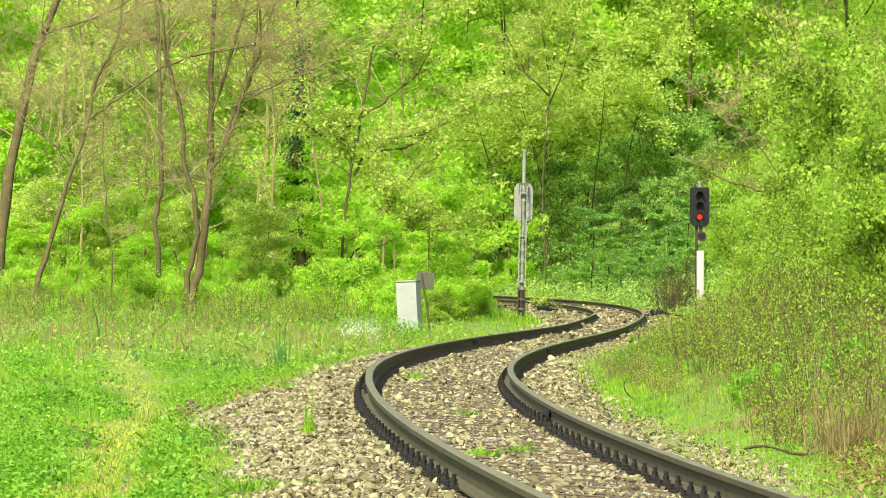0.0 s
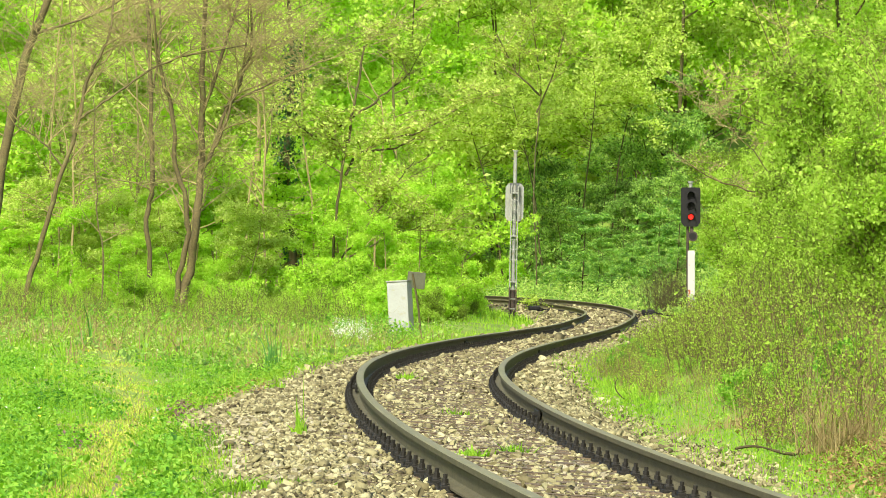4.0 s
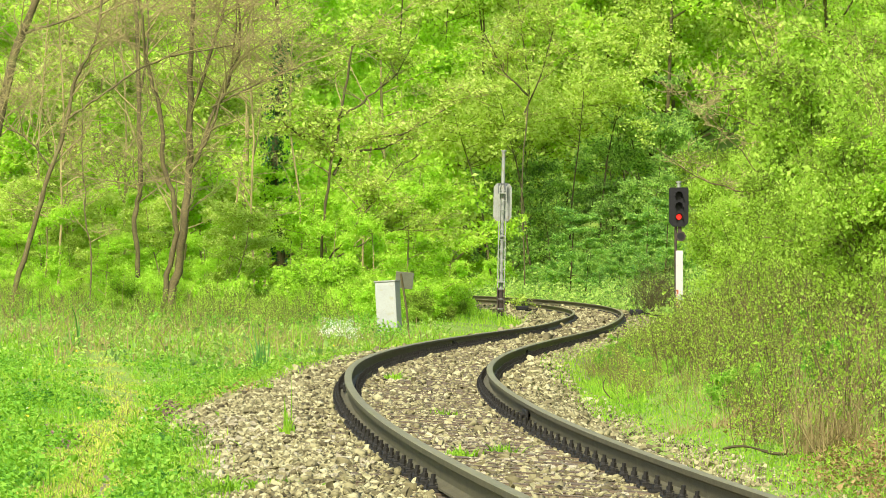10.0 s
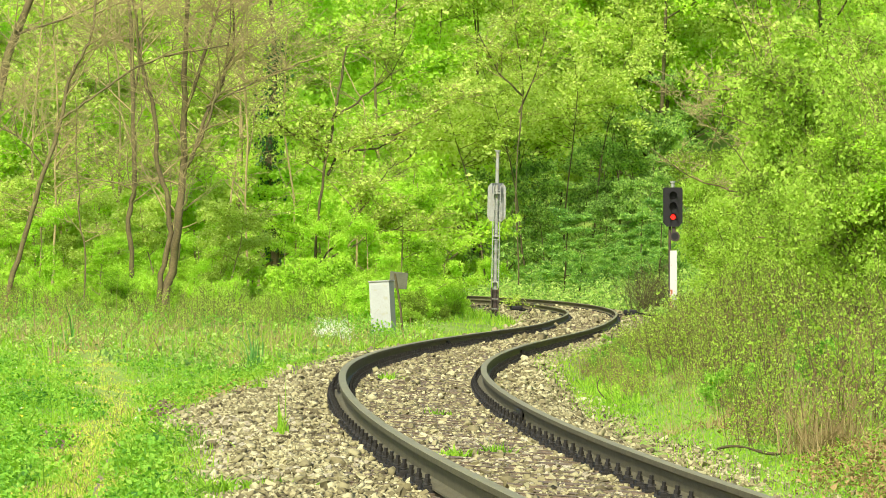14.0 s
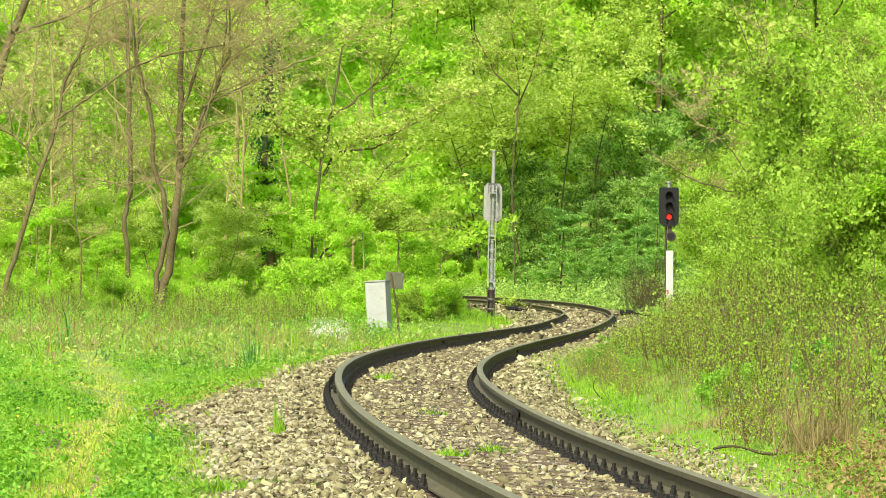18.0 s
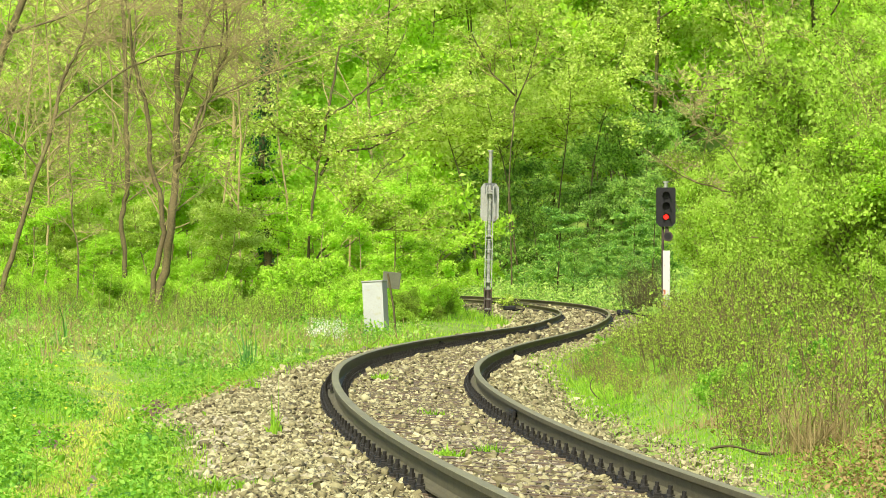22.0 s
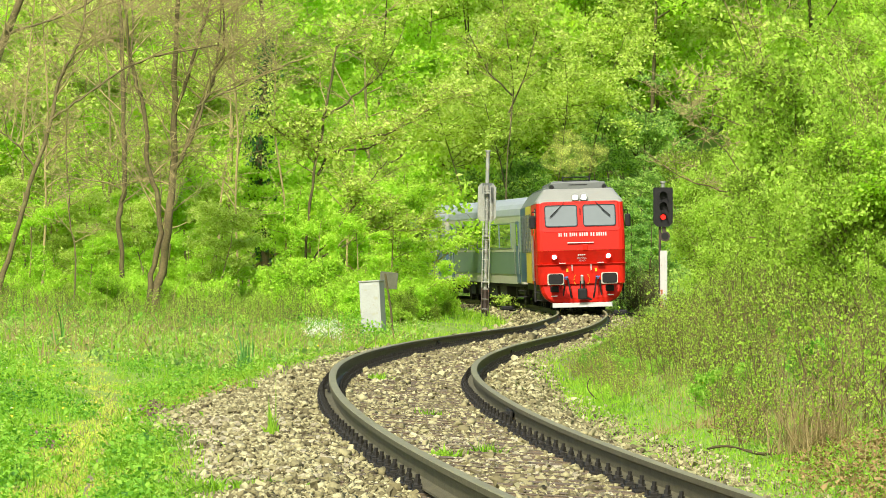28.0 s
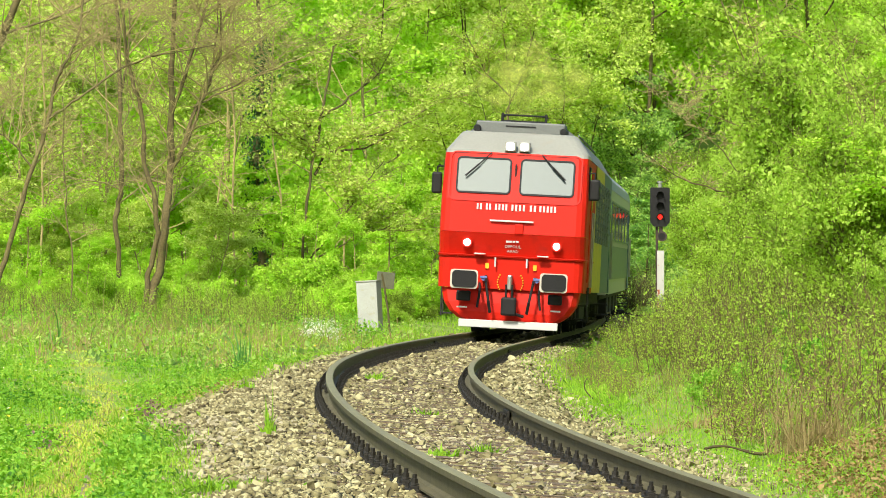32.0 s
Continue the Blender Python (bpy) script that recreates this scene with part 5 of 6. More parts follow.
def cab_ring(z, hw, yf, back):
    return [(-hw, back, z), (-hw, yf + 0.2, z), (-hw + 0.03, yf + 0.1, z), (-hw + 0.1, yf + 0.03, z), (-hw + 0.2, yf, z), (hw - 0.2, yf, z), (hw - 0.1, yf + 0.03, z), (hw - 0.03, yf + 0.1, z), (hw, yf + 0.2, z), (hw, back, z)]


B0 = -3.2
loft([cab_ring(z, hw, yf, B0) for z, hw, yf in ((1.98, 1.44, -8.5), (2.62, 1.44, -8.41), (3.53, 1.42, -8.12))], M_RED, "cab_front", loco, "bright red cab front")
loft([cab_ring(z, hw, yf, B0) for z, hw, yf in ((1.53, 1.44, -8.26), (1.975, 1.44, -8.495))], M_RED, "nose_band", loco, "red inward-sloping nose panel")
loft([cab_ring(z, hw, yf, B0) for z, hw, yf in ((1.50, 1.455, -8.34), (1.53, 1.46, -8.36), (1.545, 1.45, -8.28))], M_RED, "nose_ridge", loco)
loft([cab_ring(z, hw, yf, B0) for z, hw, yf in ((0.88, 1.43, -8.24), (1.50, 1.44, -8.30))], M_RED, "buffer_beam", loco, "red buffer beam panel")
loft([cab_ring(z, hw, yf, -6.4) for z, hw, yf in ((3.532, 1.42, -8.11), (3.60, 1.41, -8.04), (3.97, 1.15, -7.48), (4.0, 1.08, -7.36))], M_CREAM, "cab_roof", loco, "pale cream sloping cab roof", cap=(False, True))
# body sides in three colours
for y0, y1, mm, nm in ((B0, 2.6, M_YELLOW, "yellow_side_panel"), (2.6, 8.45, M_BLUE, "blue_side_panel")):
    loft([[(-1.44, y, 0.9), (-1.44, y, 3.53), (1.44, y, 3.53), (1.44, y, 0.9)] for y in (y0 + 0.002, y1)], mm, nm, loco, "", cap=(False, True), closed=True)
loft([[(-1.43, y, 3.534), (-1.14, y, 3.97), (-0.95, y, 4.1), (0.95, y, 4.1), (1.14, y, 3.97), (1.43, y, 3.534)] for y in (-6.38, 8.4)], M_ROOF, "roof", loco, "dull grey engine-room roof", cap=(True, True))
bm = box(BM(), 0, -6.75, 4.1, 1.78, 0.9, 0.24, 0.03)
box(bm, 0.0, -5.6, 4.16, 1.5, 1.2, 0.2, 0.03)
part("roof_housing", bm, M_ROOF, loco, "grey ventilator housing")
part("housing_slot", box(BM(), 0.0, -7.205, 4.13, 0.6, 0.02, 0.025), M_BLACK, loco)
bm = BM()
for z in (4.28, 4.40):
    rod(bm, (-0.44, -5.9, z), (0.44, -5.9, z), 0.018)
for x in (-0.44, 0.44):
    box(bm, x, -5.9, 4.34, 0.05, 0.08, 0.2, 0.01)
    rod(bm, (x, -5.9, 4.4), (x, -5.0, 4.4), 0.018)
part("exhaust_frame", bm, M_BLACK, loco, "black exhaust guard frame")
bm = BM()
for k in range(4):
    box(bm, 0, -4.0 + 2.6 * k, 4.2, 1.5, 1.7, 0.2, 0.04)
part("roof_fan_box", bm, M_ROOF, loco)
for sx in (-1, 1):
    bm = rod(BM(), (sx * 0.86, -7.1, 4.06), (sx * 0.86, -7.35, 4.06), 0.09, 14, 0.06)
    rod(bm, (sx * 0.86, -7.1, 3.98), (sx * 0.86, -7.1, 4.18), 0.03)
    part("horn", bm, M_BLACK, loco, "black roof horn")
    part("grab_rail", rod(BM(), (sx * 1.13, -6.3, 4.03), (sx * 1.13, 4.0, 4.03), 0.02), M_ROOF, loco)
    # upper lamps
    lb = box(BM(), sx * 0.14, -8.06, 3.70, 0.22, 0.2, 0.2, 0.02)
    la = part("upper_lamp", lb, M_CREAM, loco, "pair lamp above the windscreen")
    part("lens", rounded_plate(0.16, 0.15, 0.05, 0.01, -8.162, sx * 0.14, 3.70), M_LAMP, la, "glowing white lens")
    # headlamps in the nose band
    hx = sx * 0.88
    hl = part("headlamp", rod(BM(), (hx, -8.30, 1.77), (hx, -8.45, 1.77), 0.1, 20), M_RED, loco, "round headlamp in a red rim")
    part("lens", rod(BM(), (hx, -8.44, 1.77), (hx, -8.462, 1.77), 0.07, 20), M_LAMP, hl, "glowing white lens")
    # windscreens
    lean = 0.315
    wx, wz = sx * 0.625, 3.105
    yw = -8.41 + (wz - 2.62) * lean - 0.004
    ws = part("windscreen", rounded_plate(1.08, 0.72, 0.09, 0.02, yw, wx, wz, hole=0.035, lean=lean), M_BLACK, loco, "windscreen in a black rubber seal")
    part("pane", rounded_plate(1.02, 0.66, 0.07, 0.008, yw, wx, wz, lean=lean), M_PANE, ws, "pale reflecting glass pane")
    bm = rod(BM(), (sx * 0.5, -8.16, 3.56), (sx * 0.72, -8.28, 3.33), 0.012)
    rod(bm, (sx * 0.72, -8.28, 3.33), (sx * 0.98, -8.37, 3.08), 0.018)
    part("wiper", bm, M_BLACK, loco)
    # mirrors
    bm = box(BM(), sx * 1.56, -8.02, 2.92, 0.2, 0.12, 0.42, 0.04)
    rod(bm, (sx * 1.40, -7.98, 3.25), (sx * 1.56, -8.0, 3.25), 0.015)
    rod(bm, (sx * 1.56, -8.0, 3.25), (sx * 1.56, -8.0, 3.1), 0.015)
    part("mirror", bm, M_BLACK, loco, "black wing mirror on an arm")
    # side window, door, handrails, louvres
    sw = part("side_window", box(BM(), sx * 1.437, -7.3, 3.05, 0.03, 0.85, 0.66, 0.01), M_BLACK, loco)
    part("pane", box(BM(), sx * 1.45, -7.3, 3.05, 0.02, 0.74, 0.55, 0.005), M_COACHGLASS, sw)
    dr = part("door", box(BM(), sx * 1.44, -6.1, 2.2, 0.03, 0.7, 2.2, 0.01), M_RED, loco, "red cab door with a small window")
    part("pane", box(BM(), sx * 1.457, -6.1, 2.85, 0.015, 0.45, 0.6, 0.005), M_COACHGLASS, dr)
    for yy in (-6.6, -5.6):
        part("handrail", rod(BM(), (sx * 1.5, yy, 1.0), (sx * 1.5, yy, 2.5), 0.018), M_STEEL, loco)
    for k in range(6):
        lv = BM()
        box(lv, sx * 1.44, -2.2 + 1.7 * k, 2.6, 0.03, 1.1, 1.3, 0.01)
        for j in range(8):
            box(lv, sx * 1.457, -2.2 + 1.7 * k, 2.06 + 0.155 * j, 0.03, 1.0, 0.05)
        part("louvre", lv, M_SLATE, loco, "dark louvred air intake")
    bm = BM()
    for j in range(3):
        box(bm, sx * 1.36, -6.1, 0.35 + 0.28 * j, 0.24, 0.6, 0.03)
    for yy in (-6.4, -5.8):
        rod(bm, (sx * 1.46, yy, 0.3), (sx * 1.46, yy, 1.0), 0.015)
    part("cab_step", bm, M_UNDER, loco)
    # white tread plates and grips over the beam
    part("tread", box(BM(), sx * 0.62, -8.42, 1.56, 0.22, 0.16, 0.025, 0.004), M_WHITE, loco, "white tread plate")
    part("grip", rod(BM(), (sx * 0.31, -8.37, 1.32), (sx * 0.31, -8.37, 1.5), 0.018), M_WHITE, loco, "white grip")
    part("marker_plate", rounded_plate(0.07, 0.11, 0.015, 0.02, -8.29, sx * 0.47 , 1.33), M_AMBER, loco, "amber plate")
    # brake pipes
    bm = rod(BM(), (sx * 0.48, -8.3, 1.12), (sx * 0.46, -8.55, 1.0), 0.03)
    rod(bm, (sx * 0.46, -8.55, 1.0), (sx * 0.40, -8.6, 0.65), 0.026)
    rod(bm, (sx * 0.40, -8.6, 0.65), (sx * 0.36, -8.5, 0.42), 0.03)
    part("brake_hose", bm, M_BLACK, loco, "black brake hose")
    bm = rod(BM(), (sx * 0.52, -8.3, 1.08), (sx * 0.52, -8.42, 1.08), 0.05)
    box(bm, sx * 0.52, -8.42, 1.1, 0.14, 0.04, 0.05, 0.01)
    part("brake_tap", bm, M_HOSE, loco, "blue brake tap")
    bm = rod(BM(), (sx * 0.6, -8.3, 0.98), (sx * 0.58, -8.5, 0.8), 0.024)
    rod(bm, (sx * 0.58, -8.5, 0.8), (sx * 0.62, -8.5, 0.5), 0.024)
    part("brake_hose", bm, M_BLACK, loco)
    bm = box(BM(), sx * 0.9, -8.4, 0.72, 0.28, 0.12, 0.2, 0.03)
    part("sand_pipe_box", bm, M_BLACK, loco)
    part("foot_step", box(BM(), sx * 0.92, -8.44, 0.5, 0.2, 0.1, 0.03), M_WHITE, loco, "white-edged foot step")
part("window_surround", rounded_plate(2.62, 0.98, 0.14, 0.014, -8.41 + (3.08 - 2.62) * 0.315 + 0.002, 0.0, 3.08, hole=0.03, lean=0.315), M_RED, loco, "raised red moulding round the windscreens")
part("centre_post", box(BM(), 0, -8.24, 3.1, 0.03, 0.03, 0.5, m=Matrix()), M_BLACK, loco)
part("front_handrail", box(BM(), -0.02, -8.52, 2.22, 0.86, 0.04, 0.035, 0.01), M_WHITE, loco, "white front handrail")
bm = box(BM(), 0.13, -8.5, 2.07, 0.17, 0.05, 0.2, 0.02)
part("socket_box", bm, M_RED, loco)
# plough with its pale lower bar
loft([[(-hw, -7.6, z), (-hw + 0.02, y + 0.12, z), (-hw + 0.12, y, z), (hw - 0.12, y, z), (hw - 0.02, y + 0.12, z), (hw, -7.6, z)] for z, hw, y in ((0.24, 0.9, -8.2), (0.30, 1.04, -8.22), (0.42, 1.2, -8.24), (0.6, 1.32, -8.22), (0.875, 1.38, -8.16))], M_RED, "plough", loco, "red curved rail guard")
part("plough_bar", box(BM(), 0, -8.3, 0.19, 1.95, 0.12, 0.15, 0.012), M_WHITE, loco, "pale lower edge bar")
# draw gear
bm = BM()
for a in range(14):
    an = radians(55 + a * 11.5 if a < 7 else 235 + (a - 7) * 11.5)
    bmesh.ops.create_uvsphere(bm, u_segments=8, v_segments=6, radius=0.016, matrix=Matrix.Translation((0.25 * math.sin(an), -8.275, 1.02 + 0.25 * math.cos(an))))
part("rivet_ring", bm, M_AMBER, loco, "ring of pale yellow rivets")
bm = box(BM(), 0, -8.42, 1.02, 0.09, 0.32, 0.3, 0.03)
part("draw_hook", bm, M_STEEL, loco, "worn steel draw hook")
bm = rod(BM(), (0.06, -8.55, 0.98), (0.06, -8.5, 0.62), 0.025)
rod(bm, (-0.06, -8.55, 0.98), (-0.06, -8.5, 0.62), 0.025)
box(bm, 0, -8.5, 0.55, 0.3, 0.14, 0.36, 0.04)
rod(bm, (0.1, -8.5, 0.42), (0.3, -8.45, 0.36), 0.03)
part("screw_coupling", bm, M_BLACK, loco, "hanging black screw coupling")
buffer_gear(loco, -8.95)
# vehicle number as bars, depot name, emblem
x = -0.74
for w, gap in ((0.13, 0.05), (0.13, 0.05), (0.27, 0.05), (0.30, 0.06), (0.16, 0.03), (0.36, 0.0)):
    bm = BM()
    n = max(2, round(w / 0.067))
    for j in range(n):
        box(bm, x + (j + 0.5) * w / n, -8.452, 2.49, w / n * 0.56, 0.012, 0.12)
    part("number_bar", bm, M_WHITE, loco, "white bars of the vehicle number")
    x += w + gap
for word, z in (("DEPOUL", 1.70), ("ARAD", 1.61)):
    y = -8.26 - (z - 1.53) * 0.528 - 0.006
    lettering(word, 0.085, Matrix.Translation((0.02, y, z)) @ Matrix.Rotation(radians(90 + 27.8), 4, "X"), M_WHITE, loco, "depot_name", "small white depot lettering")
bm = BM()
for j in range(4):
    z = 1.825
    box(bm, -0.09 + 0.065 * j, -8.26 - (z - 1.53) * 0.528 - 0.004, z, 0.05, 0.01, 0.05 - 0.006 * j, m=Matrix())
part("emblem", bm, M_WHITE, loco, "small white emblem shape")
# underframe and bogies
bm = box(BM(), 0, 0, 0.78, 2.5, 15.6, 0.3, 0.04)
box(bm, 0, 0.2, 0.55, 2.3, 3.2, 0.6, 0.08)
part("underframe", bm, M_UNDER, loco, "black underframe and fuel tank")
bogie(loco, -4.5, (-1.9, 0.0, 1.9), 0.5)
bogie(loco, 4.5, (-1.9, 0.0, 1.9), 0.5)


# ---- the coaches ----
def coach_thing(low, label):
    c = tagged(empty("passenger_coach"), label, "railway coach", "coaches of the train")
    h = 12.8
    hw = 1.42
    for z0, z1, mm, nm, lb, w in ((0.82, 1.18, M_COACH_CREAM, "sill_panel", "cream lower sill panel", hw - 0.03), (1.18, 2.0, low, "lower_panel", "", hw), (2.0, 2.1, M_COACH_CREAM, "waist_stripe", "cream waist stripe", hw + 0.006), (2.1, 3.1, M_COACH_TOP, "window_band", "pale green window band", hw), (3.1, 3.35, M_COACH_CREAM, "cantrail", "cream cantrail stripe", hw + 0.006)):
        bm = BM()
        loftbox = [(-w, -h, z0), (w, -h, z0), (w, h, z0), (-w, h, z0)]
        lo = [bm.verts.new(p) for p in loftbox]
        hi = [bm.verts.new((a, b, z1 - 0.003)) for a, b, q in loftbox]
        for j in range(4):
            bm.faces.new((lo[j], lo[(j + 1) % 4], hi[(j + 1) % 4], hi[j]))
        part(nm, bm, mm, c, lb)
    arc = [(1.44 * math.cos(radians(a)), 3.34 + 0.72 * math.sin(radians(a)) ** 0.8) for a in range(0, 181, 15)]
    loft([[(a, y, z) for a, z in arc] for y in (-h - 0.05, -h * 0.33, h * 0.33, h + 0.05)], M_COACH_ROOF, "roof", c, "rounded silver-grey roof", cap=(True, True))
    part("end_wall", box(BM(), 0, -h + 0.02, 2.1, 2.7, 0.02, 2.5), M_COACH_TOP, c)
    part("end_wall", box(BM(), 0, h - 0.02, 2.1, 2.7, 0.02, 2.5), M_COACH_TOP, c)
    for ye in (-h - 0.2, h + 0.2):
        part("gangway", box(BM(), 0, ye, 2.1, 1.2, 0.5, 2.3, 0.12), M_BLACK, c, "black rubber gangway")
    win = rounded_plate(3.74, 0.94, 0.08, 0.025, 0, hole=0.035)
    wme = bpy.data.meshes.new("window")
    win.to_mesh(wme)
    win.free()
    wme.materials.append(M_COACH_LOW)
    pa = rounded_plate(3.68, 0.89, 0.06, 0.01, 0)
    pme = bpy.data.meshes.new("pane")
    pa.to_mesh(pme)
    pa.free()
    pme.materials.append(M_COACHGLASS)
    for sx in (-1, 1):
        for k in range(5):
            y = -7.8 + 3.9 * k
            w = part("window", wme, None, c)
            w.matrix_basis = Matrix.Translation((sx * (hw + 0.002), y, 2.6)) @ Matrix.Rotation(sx * math.pi / 2, 4, "Z")
            part("pane", pme, None, w)
        for y in (-11.7, 11.7):
            d = part("door", box(BM(), sx * (hw + 0.005), y, 2.0, 0.03, 0.95, 2.25, 0.01), M_COACH_BLUE, c, "blue-grey folding door")
            part("pane", box(BM(), sx * (hw + 0.025), y, 2.62, 0.012, 0.5, 0.8, 0.004), M_COACHGLASS, d)
            for dy in (-0.62, 0.62):
                part("handrail", rod(BM(), (sx * (hw + 0.06), y + dy, 1.2), (sx * (hw + 0.06), y + dy, 2.3), 0.016), M_STEEL, c)
            st = BM()
            for j in range(3):
                box(st, sx * 1.28, y, 0.35 + 0.24 * j, 0.3, 0.8, 0.03)
            part("step", st, M_UNDER, c)
    bm = box(BM(), 0, 0, 0.8, 2.5, 24.8, 0.2, 0.03)
    for y, L in ((-5.0, 2.0), (-1.5, 2.6), (2.6, 2.2), (5.6, 1.6)):
        box(bm, -0.85, y, 0.55, 0.8, L, 0.5, 0.04)
        box(bm, 0.85, y + 0.6, 0.55, 0.8, L * 0.8, 0.5, 0.04)
    part("underframe", bm, M_UNDER, c, "black underframe with equipment boxes")
    bogie(c, -9.5, (-1.25, 1.25), 0.46)
    bogie(c, 9.5, (-1.25, 1.25), 0.46)
    buffer_gear(c, -h - 0.45)
    return c


coaches = [coach_thing(M_COACH_LOW, "grey-green and cream passenger coach behind the locomotive"), coach_thing(M_COACH_BLUE, "blue-grey and cream passenger coach in the train"), coach_thing(M_COACH_LOW, "grey-green and cream passenger coach at the train's rear")]

# ---- trackside gear ----
def ground_thing(name, p, d, label, category, group=""):
    x = px(p, d)
    return tagged(empty(name, Matrix.Translation((x, d, gz(x, d)))), label, category, group)


# relay cabinet
cb = ground_thing("relay_cabinet", 667, 110.5, "weathered pale grey metal relay cabinet standing in the grass", "cabinet")
cb.matrix_world = cb.matrix_world @ pose(0, 0, 0, 0, -3.0, -17)
part("body", box(BM(), 0, 0, 0.675, 0.52, 0.4, 1.35, 0.015), M_CABINET, cb)
part("lid", box(BM(), 0, 0, 1.37, 0.56, 0.44, 0.04, 0.012), M_GALV, cb, "galvanised cap")
dr = part("door", box(BM(), 0, -0.195, 0.72, 0.45, 0.02, 1.16, 0.004), M_CABINET, cb)
part("handle", box(BM(), 0.2, -0.212, 0.68, 0.015, 0.02, 0.05, 0.004), M_CABINET, dr)
part("plinth", box(BM(), 0, 0, 0.0, 0.58, 0.44, 0.12, 0.01), M_GALV, cb)

# small board on a crooked pole behind it
sb = ground_thing("notice_board", 693, 114, "small dark board seen from behind on a crooked pole", "sign")
bm = rod(BM(), (0.12, 0, -0.2), (0.05, 0, 0.7), 0.028)
rod(bm, (0.05, 0, 0.7), (-0.1, 0, 1.6), 0.026)
part("pole", bm, M_BARK, sb)
part("board", box(BM(), -0.15, 0.04, 1.42, 0.46, 0.03, 0.42, 0.01, m=pose(0, 0, 0, 0, 6, 12)), M_BOARD, sb)

# signal mast seen from behind, with a ladder
ms = ground_thing("signal_mast", 862, 158, "pale signal mast with ladder and board seen from behind", "signal mast")
ms.matrix_world = ms.matrix_world @ pose(0, 0, 0, 0, 1.2, 0)
H = 5.85
bm = rod(BM(), (0, 0, 1.0), (0, 0, H), 0.075, 14, 0.065)
part("pole", bm, M_GALV, ms)
part("cap", rod(BM(), (0, 0, H), (0, 0, H + 0.05), 0.1, 14), M_GALV, ms)
part("mast_foot", rod(BM(), (0, 0, -0.3), (0, 0, 1.05), 0.1, 14), M_RUSTY, ms, "rust-black mast foot")
for sx in (-1, 1):
    part("ladder_rail", box(BM(), sx * 0.118, -0.2, 2.85, 0.036, 0.03, 3.6, 0.004), M_GALV, ms)
    part("ladder_foot", box(BM(), sx * 0.118, -0.2, 0.45, 0.04, 0.035, 1.3, 0.004), M_RUSTY, ms)
rung = rod(BM(), (-0.118, -0.2, 0), (0.118, -0.2, 0), 0.014, 8)
rme = bpy.data.meshes.new("rung")
rung.to_mesh(rme)
rung.free()
rme.materials.append(M_GALV)
for k in range(13):
    part("rung", rme, None, ms).location = (0, 0, 0.35 + 0.345 * k)
bm = BM()
for z in (1.3, 2.9, 4.4):
    box(bm, 0, -0.12, z, 0.22, 0.18, 0.05)
part("bracket", bm, M_GALV, ms)
bm = BM()
oct_ = [(-0.32, -0.52), (-0.22, -0.66), (0.22, -0.66), (0.32, -0.52), (0.32, 0.52), (0.22, 0.66), (-0.22, 0.66), (-0.32, 0.52)]
f = bm.faces.new([bm.verts.new((a, 0.12, 4.08 + b)) for a, b in oct_])
r = bmesh.ops.extrude_face_region(bm, geom=[f])
for v in r["geom"]:
    if isinstance(v, bmesh.types.BMVert):
        v.co.y += 0.025
bmesh.ops.recalc_face_normals(bm, faces=bm.faces)
part("board", bm, M_GALV, ms, "pale grey octagonal board")
bm = box(BM(), 0, -0.05, 4.72, 0.34, 0.06, 0.05)
box(bm, -0.14, -0.05, 4.55, 0.05, 0.06, 0.34)
box(bm, 0.09, -0.1, 4.6, 0.1, 0.14, 0.2, 0.02)
part("lamp_bracket", bm, M_SLATE, ms)

# colour light signal
sg = ground_thing("railway_signal", 1178, 150, "black light signal showing red on a white-banded post", "railway signal")
part("post", rod(BM(), (-0.1, 0.06, -0.3), (-0.1, 0.06, 4.2), 0.045), M_RUSTY, sg, "thin rusty black post")
part("post_band", box(BM(), 0.02, 0, 1.25, 0.24, 0.16, 1.95, 0.02), M_PEEL, sg, "peeling white post panel with red patches")
part("rust_patch", box(BM(), -0.055, -0.082, 0.62, 0.08, 0.01, 0.62, 0.003), M_PEELRUST, sg, "orange-brown rust where the paint has flaked off")
bm = BM()
hd = [(-0.32, 0.62), (-0.28, 0.66), (0.28, 0.66), (0.32, 0.62), (0.32, -0.5), (0.2, -0.64), (-0.2, -0.64), (-0.32, -0.5)]
f = bm.faces.new([bm.verts.new((a, -0.1, 3.66 + b)) for a, b in hd])
r = bmesh.ops.extrude_face_region(bm, geom=[f])
for v in r["geom"]:
    if isinstance(v, bmesh.types.BMVert):
        v.co.y += 0.2
bmesh.ops.recalc_face_normals(bm, faces=bm.faces)
head = part("signal_head", bm, M_BLACK, sg, "black signal head with lens hoods")
for k, z in enumerate((4.06, 3.71, 3.34)):
    bm = BM()
    for a in range(-100, 101, 20):
        a0, a1 = radians(a), radians(a + 20)
        p = [(0.13 * math.sin(q), yy, z + 0.13 * math.cos(q)) for q in (a0, a1) for yy in (-0.1, -0.32)]
        vs = [bm.verts.new(q) for q in p]
        bm.faces.new((vs[0], vs[1], vs[3], vs[2]))
    bmesh.ops.remove_doubles(bm, verts=bm.verts, dist=0.001)
    bmesh.ops.solidify(bm, geom=bm.faces, thickness=0.008)
    part("hood", bm, M_BLACK, head)
    part("lens", rod(BM(), (0, -0.1, z), (0, -0.125, z), 0.085 if k == 2 else 0.105, 20), M_SIGNRED if k == 2 else M_BLACK, head, "glowing red lens" if k == 2 else "dark lens")
bm = rod(BM(), (0, 0, 4.31), (0, 0, 4.5), 0.06)
rod(bm, (0, 0, 4.47), (0, 0, 4.53), 0.09)
part("top_fitting", bm, M_GALV, sg)
bm = rod(BM(), (0.05, -0.02, 2.7), (0.05, -0.28, 2.7), 0.13, 18, 0.17)
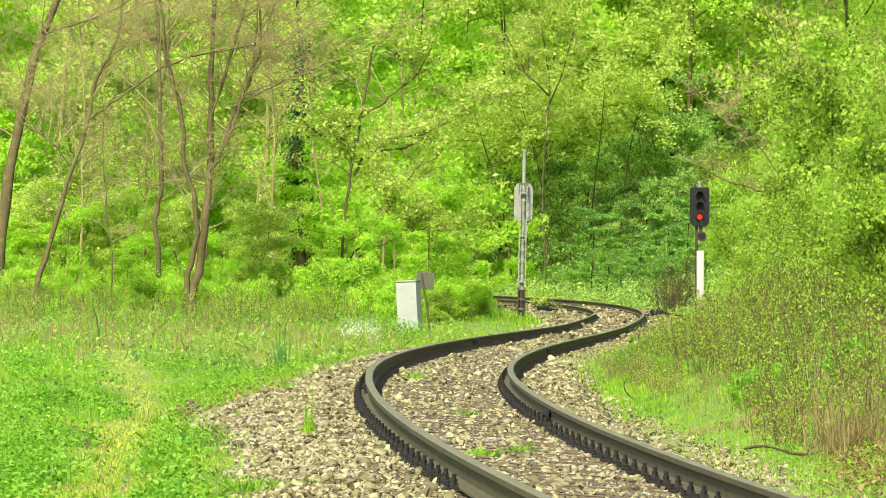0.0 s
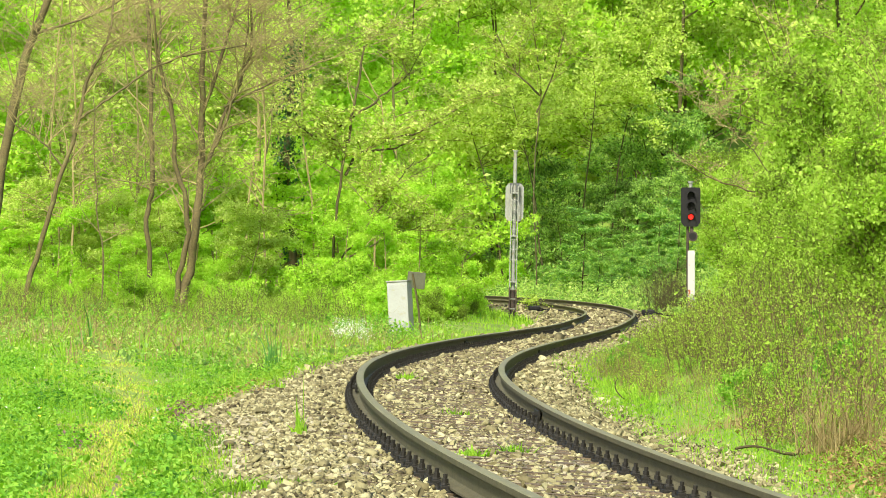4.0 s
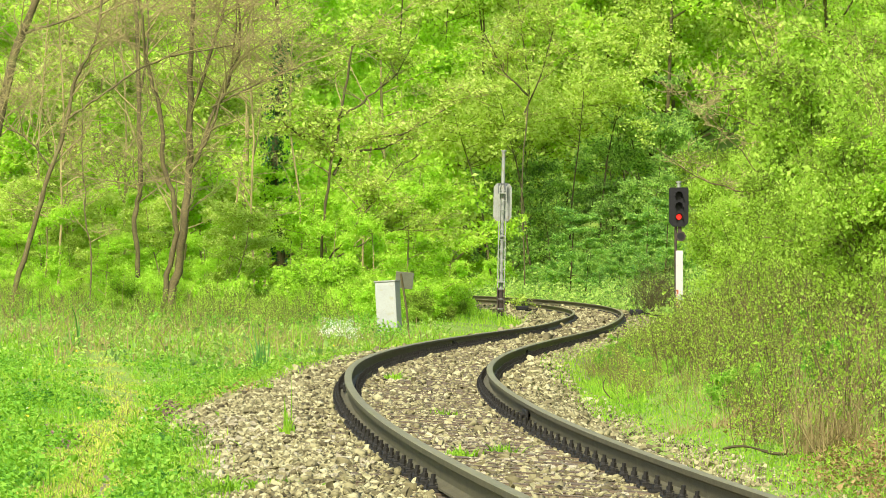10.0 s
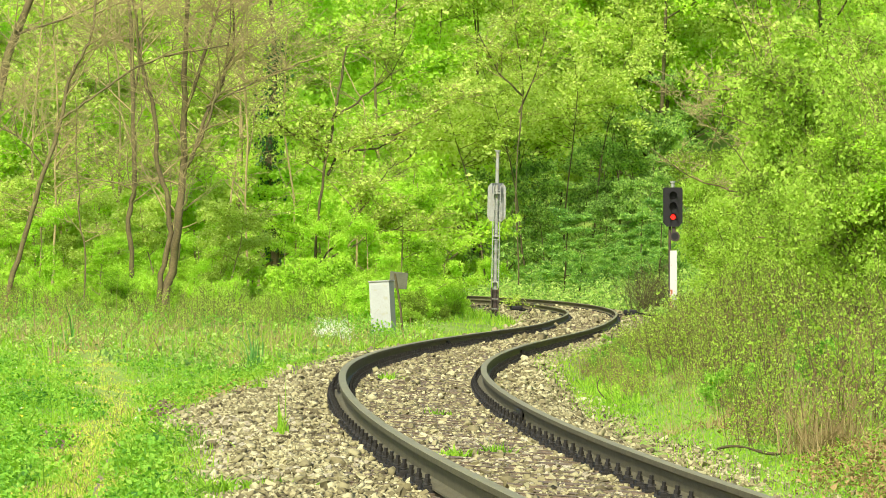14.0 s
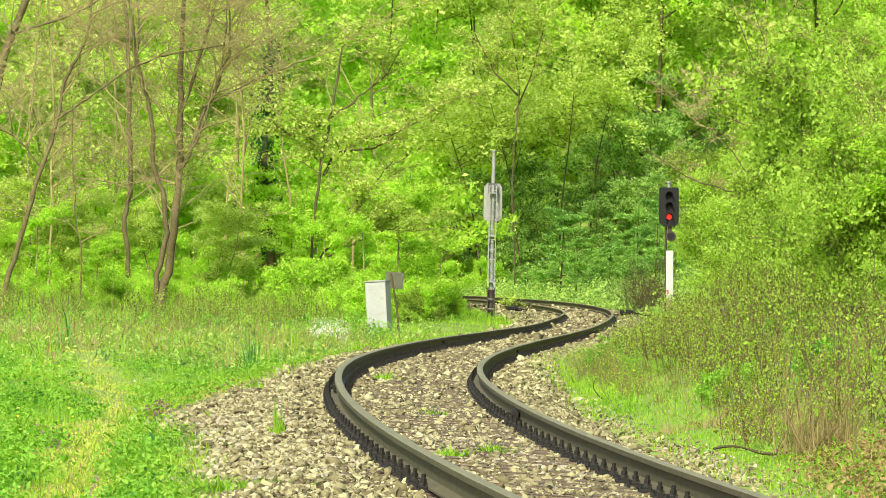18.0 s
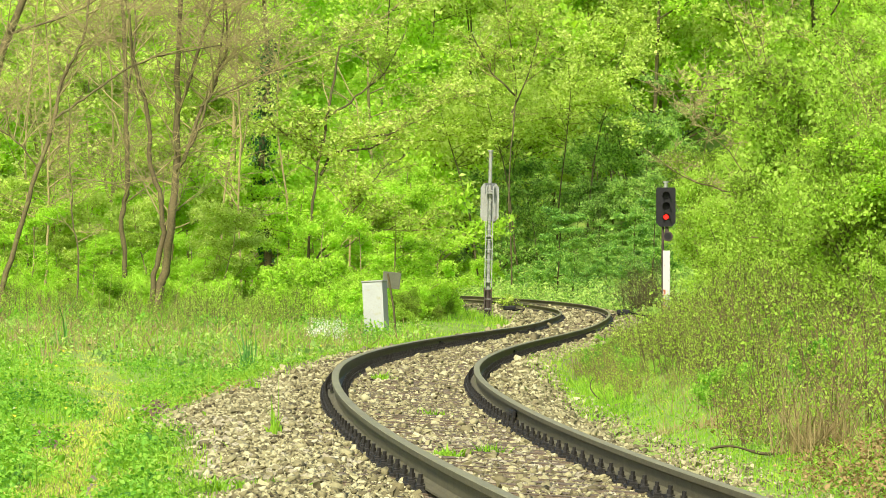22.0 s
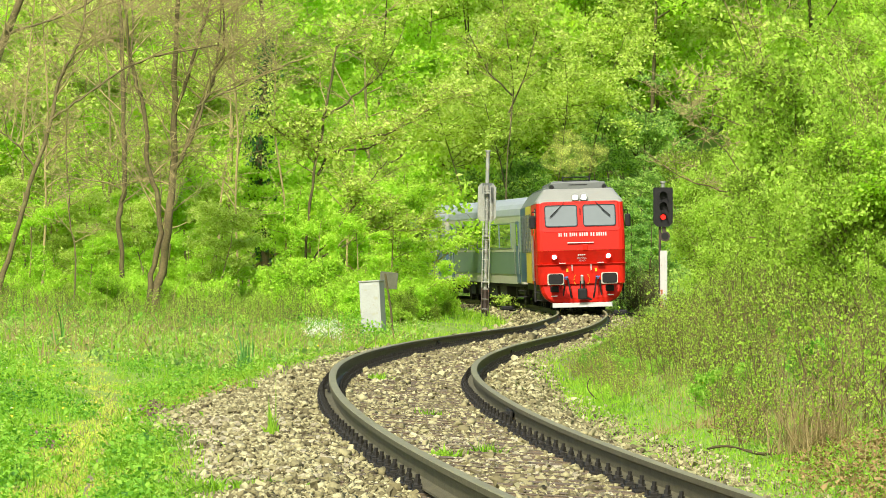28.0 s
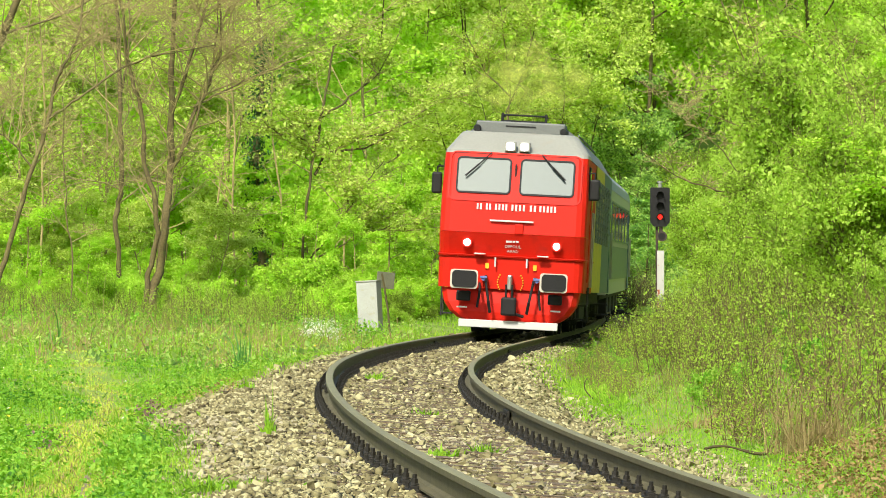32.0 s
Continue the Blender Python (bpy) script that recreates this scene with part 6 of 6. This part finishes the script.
box(bm, 0.03, 0.02, 2.85, 0.12, 0.1, 0.36, 0.02)
part("lower_lamp", bm, M_RUSTY, sg, "round rusty lower lamp case")
part("lens", rod(BM(), (0.05, -0.281, 2.7), (0.05, -0.286, 2.7), 0.12, 18), M_BLACK, sg)

# track magnet box and drain box between and beside the rails
def gear_box(name, s, lat, label):
    p = on_track(s, lat, -0.2)
    ob = tagged(empty(name, Matrix.Translation(p) @ Matrix.Rotation(-float(line(s)[2]), 4, "Z")), label, "trackside box")
    part("case", box(BM(), 0, 0, 0.14, 0.42, 0.8, 0.16, 0.03), M_BLACK, ob)
    part("bracket", box(BM(), -0.35 if lat > 0 else 0.35, 0, 0.05, 0.5, 0.12, 0.05, 0.005), M_IRON, ob)
    bm = rod(BM(), (0.2, 0, 0.12), (0.6, 0.2, 0.05), 0.025)
    rod(bm, (0.6, 0.2, 0.05), (1.1, 0.3, -0.12), 0.025)
    part("cable", bm, M_BLACK, ob)
    return ob


gear_box("track_magnet", 126.0, 1.3, "black magnet box bolted beside the rail")
gear_box("cable_box", 146.0, -1.75, "low black cable box in the ballast with a weed on it")

# faint exhaust haze over the engine
M_HAZE = bpy.data.materials.new("exhaust_haze")
M_HAZE.use_nodes = True
_nt = M_HAZE.node_tree
_tr = _nt.nodes.new("ShaderNodeBsdfTransparent")
_mx = _nt.nodes.new("ShaderNodeMixShader")
_no = _nt.nodes.new("ShaderNodeTexNoise")
_no.inputs["Scale"].default_value, _no.inputs["Detail"].default_value = 2.2, 3
_tc = _nt.nodes.new("ShaderNodeTexCoord")
_mr = _nt.nodes.new("ShaderNodeMapRange")
_mr.inputs[1].default_value, _mr.inputs[2].default_value, _mr.inputs[4].default_value = 0.36, 0.7, 0.42
_nt.links.new(_tc.outputs["Object"], _no.inputs["Vector"])
_nt.links.new(_no.outputs["Fac"], _mr.inputs[0])
_nt.links.new(_mr.outputs[0], _mx.inputs[0])
_nt.nodes["Principled BSDF"].inputs["Base Color"].default_value = (0.33, 0.38, 0.075, 1)
_nt.nodes["Principled BSDF"].inputs["Roughness"].default_value = 1.0
_nt.nodes["Principled BSDF"].inputs["Specular IOR Level"].default_value = 0.0
_nt.links.new(_tr.outputs[0], _mx.inputs[1])
_nt.links.new(_nt.nodes["Principled BSDF"].outputs[0], _mx.inputs[2])
_nt.links.new(_mx.outputs[0], _nt.nodes["Material Output"].inputs["Surface"])
haze = tagged(empty("exhaust_plume"), "thin brownish exhaust haze over the engine roof", "smoke")
hr = random.Random(8)
for cx, cy, cz, rr in ((-0.35, -5.2, 4.75, 0.42), (0.3, -5.0, 4.85, 0.46), (-0.6, -4.4, 5.15, 0.5), (0.1, -4.2, 5.3, 0.55), (0.75, -3.6, 5.2, 0.5), (-0.2, -3.0, 5.75, 0.5)):
    bm = BM()
    bmesh.ops.create_icosphere(bm, subdivisions=3, radius=rr)
    off = Vector((hr.uniform(0, 50), hr.uniform(0, 50), 0))
    for vtx in bm.verts:
        vtx.co *= 1 + 0.6 * noise.noise(vtx.co * 2.4 + off)
        vtx.co.z *= 0.72
    for fc in bm.faces:
        fc.smooth = True
    po = part("puff", bm, M_HAZE, haze)
    po.location = (cx, cy, cz)

V_TRAIN, S_28 = 14.68, 126.0


def vehicle_pose(s_front, length, pivot):
    """Pose of a vehicle whose front stands at s_front; its bogies follow the track."""
    a, b = s_front + length / 2 - pivot / 2, s_front + length / 2 + pivot / 2
    pa, pb = Vector(on_track(a, 0, 0)), Vector(on_track(b, 0, 0))
    c = float(line((a + b) / 2)[4])
    yv = (pb - pa).normalized()
    xv = Vector((yv.y, -yv.x, 0)).normalized()
    xv = (xv + Vector((0, 0, -c))).normalized()
    zv = xv.cross(yv).normalized()
    xv = yv.cross(zv)
    m = Matrix((xv, yv, zv)).transposed().to_4x4()
    return Matrix.Translation((pa + pb) / 2) @ m


def motions():
    times = [0, 6, 12, 18, 21] + [22 + 0.25 * i for i in range(41)]

    def front(t):
        return S_28 - V_TRAIN * (t - 28)

    walk(loco, [(t, vehicle_pose(front(t), 17.0, 9.0)) for t in times])
    walk(haze, [(t, vehicle_pose(front(t), 17.0, 9.0)) for t in times])
    for i, c in enumerate(coaches):
        walk(c, [(t, vehicle_pose(front(t) + 17.9 + 26.5 * i, 25.6, 19.0)) for t in times])
    turns = [0] + [24 + k / 30 for k in range(241)]
    for ob, a, r in WHEELS:
        walk(ob, [(t, Matrix.Translation((0, a, r)) @ Matrix.Rotation(V_TRAIN * (max(t, 24) - 24) / r, 4, "X")) for t in turns])


motions()
